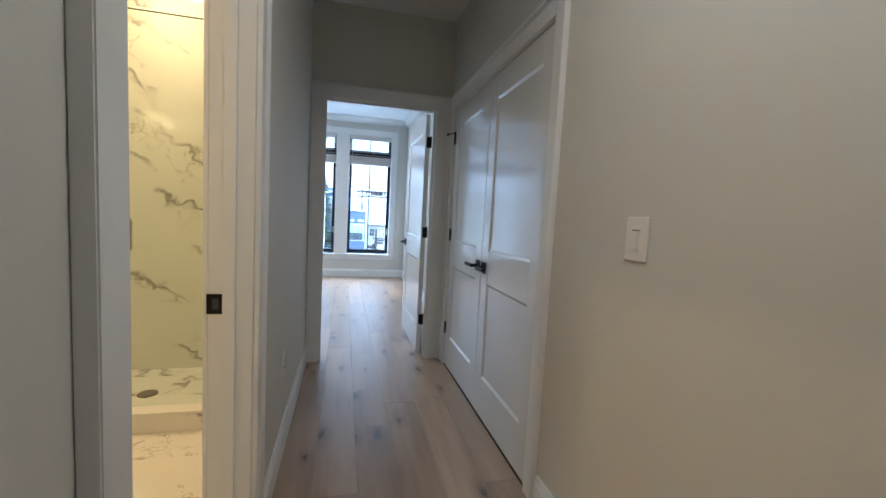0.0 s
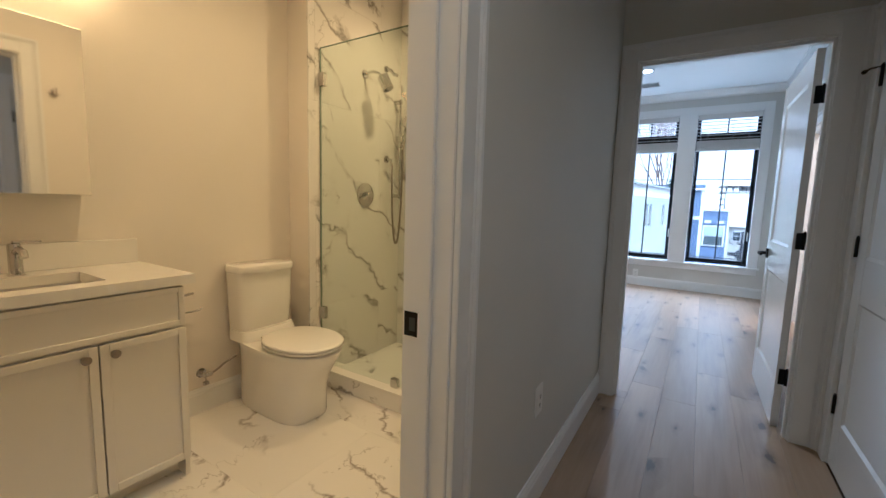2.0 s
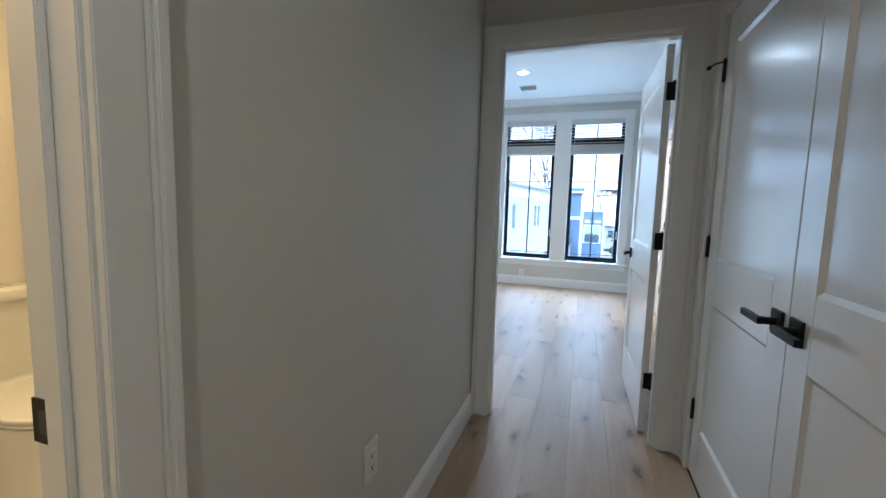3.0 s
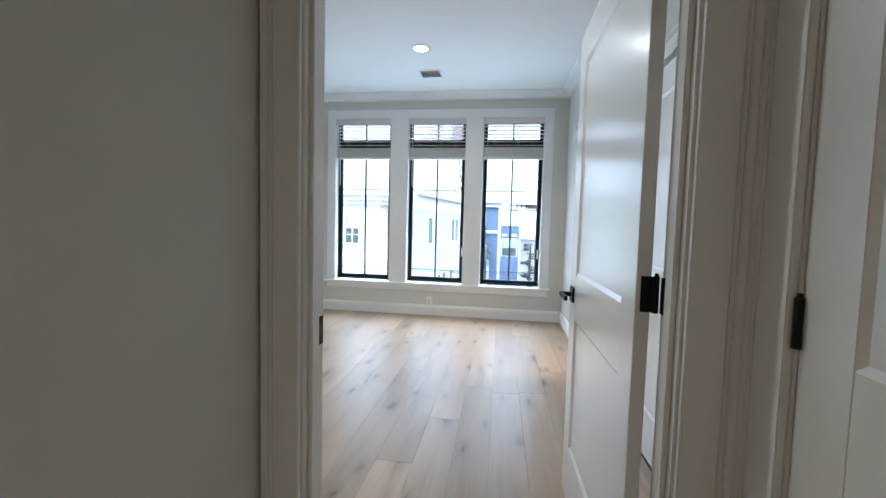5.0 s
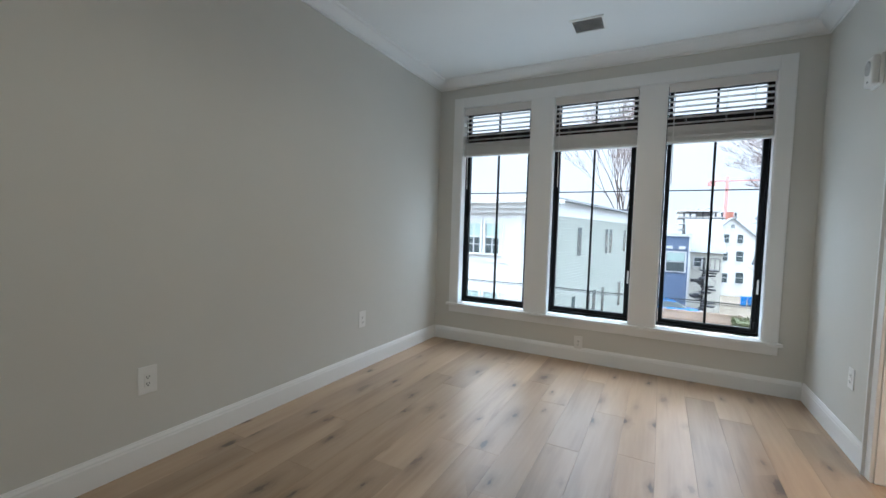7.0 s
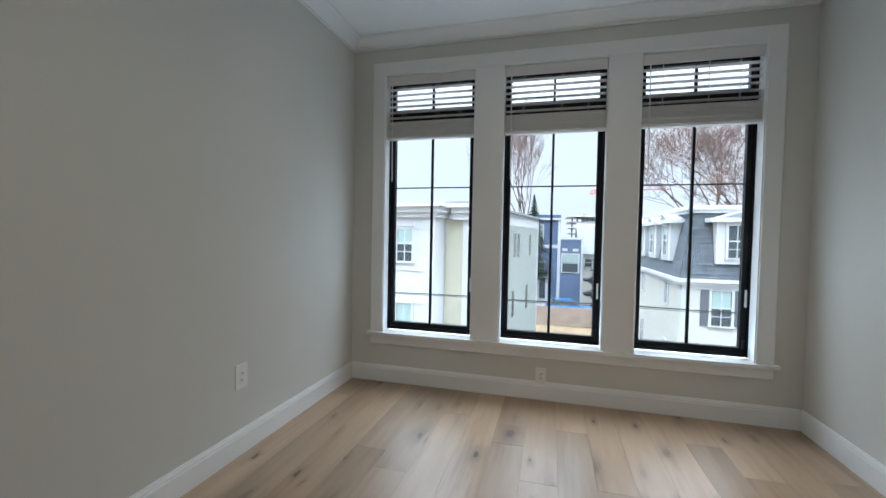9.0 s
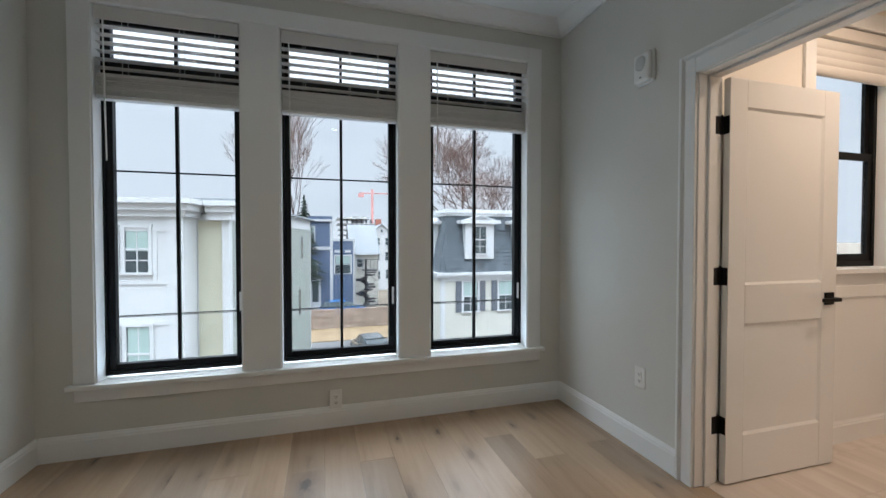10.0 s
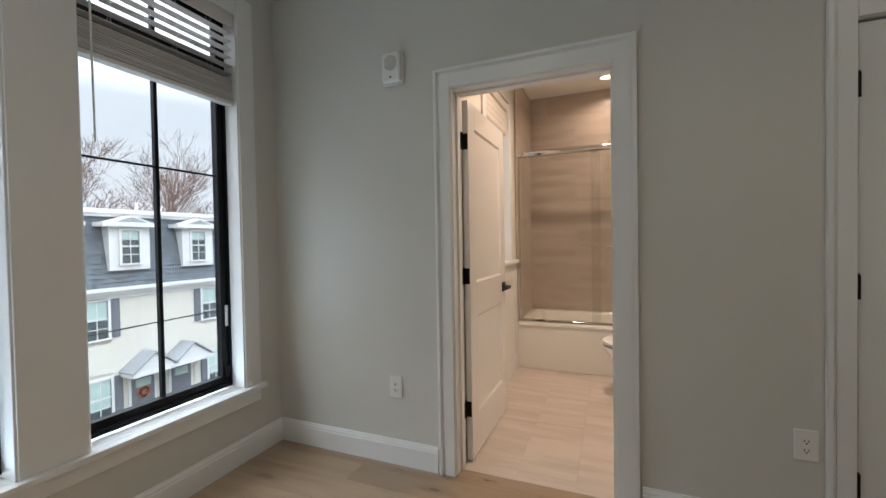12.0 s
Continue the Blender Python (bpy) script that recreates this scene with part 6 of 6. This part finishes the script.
for k in range(5):
    part("slab", boxes((4.2 - k * 0.2, 15.5 - (k == 4) * 3, 120, 135, 1.0 + k * 1.55, 1.30 + k * 1.55)), CONCRETE if k % 2 else WHITE_OUT, cb)
for k in range(9):
    part("column", boxes((4.6 + k * 1.3, 5.0 + k * 1.3, 120.3, 120.8, G, 7.0)), IRON, cb)
part("core", boxes((8, 11, 124, 130, G, 8.2)), CONCRETE, cb)
cr = thing("tower_crane", "distant red and white tower crane", "crane")
for nm, bm in (("mast", boxes((16.1, 16.9, 150, 150.8, G, 19.2))), ("jib", boxes((12.0, 36.0, 150.1, 150.6, 17.6, 18.0))), ("counterweight", boxes((11.6, 13.6, 150, 150.8, 16.4, 17.5)))):
    part(nm, bm, CRANE_RED, cr)
wr = thing("utility_wire", "black utility wire sagging across the street", "wire")
for z, y, s in ((0.10, 12.0, 0.10), (-0.02, 12.6, 0.16)):
    bm = bmesh.new()
    tube(bm, [(xx, y, z + s * ((xx - 1) / 14) ** 2 - 0.0 + 0.012 * math.sin(xx * 2.1)) for xx in [-16 + k for k in range(34)]], 0.010 if s < 0.15 else 0.006, 6)
    part("cable", bm, SASH, wr)
for xx in (-16.0, 17.0):
    bm = bmesh.new()
    tube(bm, [(xx, 12.3, G), (xx, 12.3, 1.6)], 0.14, 10)
    tagged(part("utility_pole", bm, FENCE), "weathered wooden utility pole at the street", "pole")

# ---- floor and wall pieces ----


def piece_mesh(name, w, l, h, material, ch=0.0012):
    """A slab lying on z = -h..0 with chamfered top edges."""
    bm = bmesh.new()
    rings(bm, [[(x, y, z) for x, y in ((i, i), (w - i, i), (w - i, l - i), (i, l - i))] for i, z in ((0, -h), (0, -ch), (ch, 0))])
    bmesh.ops.recalc_face_normals(bm, faces=bm.faces)
    me = bpy.data.meshes.new(name)
    bm.to_mesh(me)
    bm.free()
    me.materials.append(material)
    return me


def lay_planks(parent, x0, x1, rooms, width, seed):
    """Rows of planks from the hall through the doorway into the bedroom; rooms: (x0, x1, y0, y1), from south to north."""
    rng = random.Random(seed)
    x = x0
    while x < x1 - 0.01:
        spans = []
        for a0, a1, b0, b1 in rooms:
            p, q = max(x, a0), min(x + width, a1)
            if q - p > 0.004:
                if spans and abs(spans[-1][0] - p) < 1e-6 and abs(spans[-1][1] - q) < 1e-6 and abs(spans[-1][3] - b0) < 1e-6:
                    spans[-1][3] = b1
                else:
                    spans.append([p, q, b0, b1])
        y, top = rooms[0][2] - rng.uniform(0.1, 1.6), rooms[-1][3]
        while y < top - 0.005:
            ln = rng.choice((1.2, 1.55, 1.9, 2.2))
            for p, q, b0, b1 in spans:
                a, b = max(y, b0), min(y + ln, b1)
                if b - a > 0.03:
                    o = new("plank", piece_mesh("plank", q - p - 0.0005, b - a - 0.0010, 0.0135, OAK, 0.0008))
                    o.parent = parent
                    o.location = (p, a, rng.uniform(-0.0002, 0.0))
            y += ln
        x += width


lay_planks(floor, -2.074, 1.2, [(-0.155, 0.935, -1.3, 3.35), (-0.052, 0.802, 3.35, 3.458), (-2.074, 1.2, 3.458, 7.65)], 0.190, 3)
lay_planks(floor, 1.2, 1.272, [(1.2, 1.272, 5.675, 6.452)], 0.072, 12)


def lay_tiles(parent, name, material, m, w, h, tw, th, shift=0.0, v0=0.0, u0=0.0, d=0.010, gap=0.0006):
    """Tiles over a w x h field; m carries (u, v, out) to the world. Starts are offsets of the joints."""
    cache, row = {}, 0
    v = v0
    while v < h - 0.004:
        a, b = max(v, 0), min(v + th, h)
        u = u0 - (shift * tw if row % 2 else 0)
        while u < w - 0.004:
            c, e = max(u, 0), min(u + tw, w)
            if e - c > 0.008 and b - a > 0.008:
                key = (round(e - c, 4), round(b - a, 4))
                if key not in cache:
                    cache[key] = piece_mesh(name, key[0] - gap, key[1] - gap, d, material, 0.0004)
                o = new(name, cache[key])
                o.parent = parent
                o.matrix_world = m @ Matrix.Translation((c + gap / 2, a + gap / 2, 0))
            u += tw
        v += th
        row += 1


def field(origin, u, v):
    u, v = Vector(u), Vector(v)
    n = u.cross(v)
    return Matrix(((u.x, v.x, n.x, origin[0]), (u.y, v.y, n.y, origin[1]), (u.z, v.z, n.z, origin[2]), (0, 0, 0, 1)))


lay_tiles(bath_floor, "tile", MARBLE_FLOOR, field((-1.935, 0.55, 0), (1, 0, 0), (0, 1, 0)), 1.65, 1.836, 1.20, 0.60, 0.5, v0=-0.2, u0=-0.3)
lay_tiles(bath_floor, "tile", MARBLE_FLOOR, field((-0.285, 0.672, 0), (1, 0, 0), (0, 1, 0)), 0.063, 0.783, 0.3, 0.9)
lay_tiles(bath_floor, "shower_tile", MARBLE, field((-1.737, 2.50, 0.024), (1, 0, 0), (0, 1, 0)), 1.45, 0.752, 0.60, 0.30, 0.5, d=0.03)
west = bpy.data.objects["wall_shower_west"]
north = bpy.data.objects["wall_shower_north"]
lay_tiles(west, "tile", MARBLE, field((-1.738, 2.352, 0.0), (0, 1, 0), (0, 0, 1)), 0.90, 2.73, 1.2, 0.648, 0.5, v0=-0.148, u0=-0.55, d=0.012)
lay_tiles(north, "tile", MARBLE, field((-0.286, 3.250, 0.0), (-1, 0, 0), (0, 0, 1)), 1.45, 2.73, 1.2, 0.648, 0.5, v0=-0.148, u0=-0.2, d=0.012)
lay_tiles(bpy.data.objects["wall_hall_west"], "tile", MARBLE, field((-0.296, 3.25, 0.0), (0, -1, 0), (0, 0, 1)), 0.86, 2.73, 1.2, 0.648, 0.5, v0=-0.148, d=0.010)
lay_tiles(en_floor, "tile", STONE_FLOOR, field((1.275, 5.05, 0), (1, 0, 0), (0, 1, 0)), 1.89, 1.51, 0.61, 0.305, 0.5, u0=-0.2, v0=-0.1)
lay_tiles(bpy.data.objects["wall_ensuite_east"], "tile", STONE_WALL, field((3.955, 6.56, 0.44), (0, -1, 0), (0, 0, 1)), 1.51, 2.41, 0.61, 0.305, 0.5, u0=-0.1)
lay_tiles(bpy.data.objects["wall_ensuite_north"], "tile", STONE_WALL, field((3.955, 6.550, 0.44), (-1, 0, 0), (0, 0, 1)), 0.785, 2.41, 0.61, 0.305, 0.5)
lay_tiles(bpy.data.objects["wall_ensuite_south"], "tile", STONE_WALL, field((3.17, 5.060, 0.44), (1, 0, 0), (0, 0, 1)), 0.785, 2.41, 0.61, 0.305, 0.5)
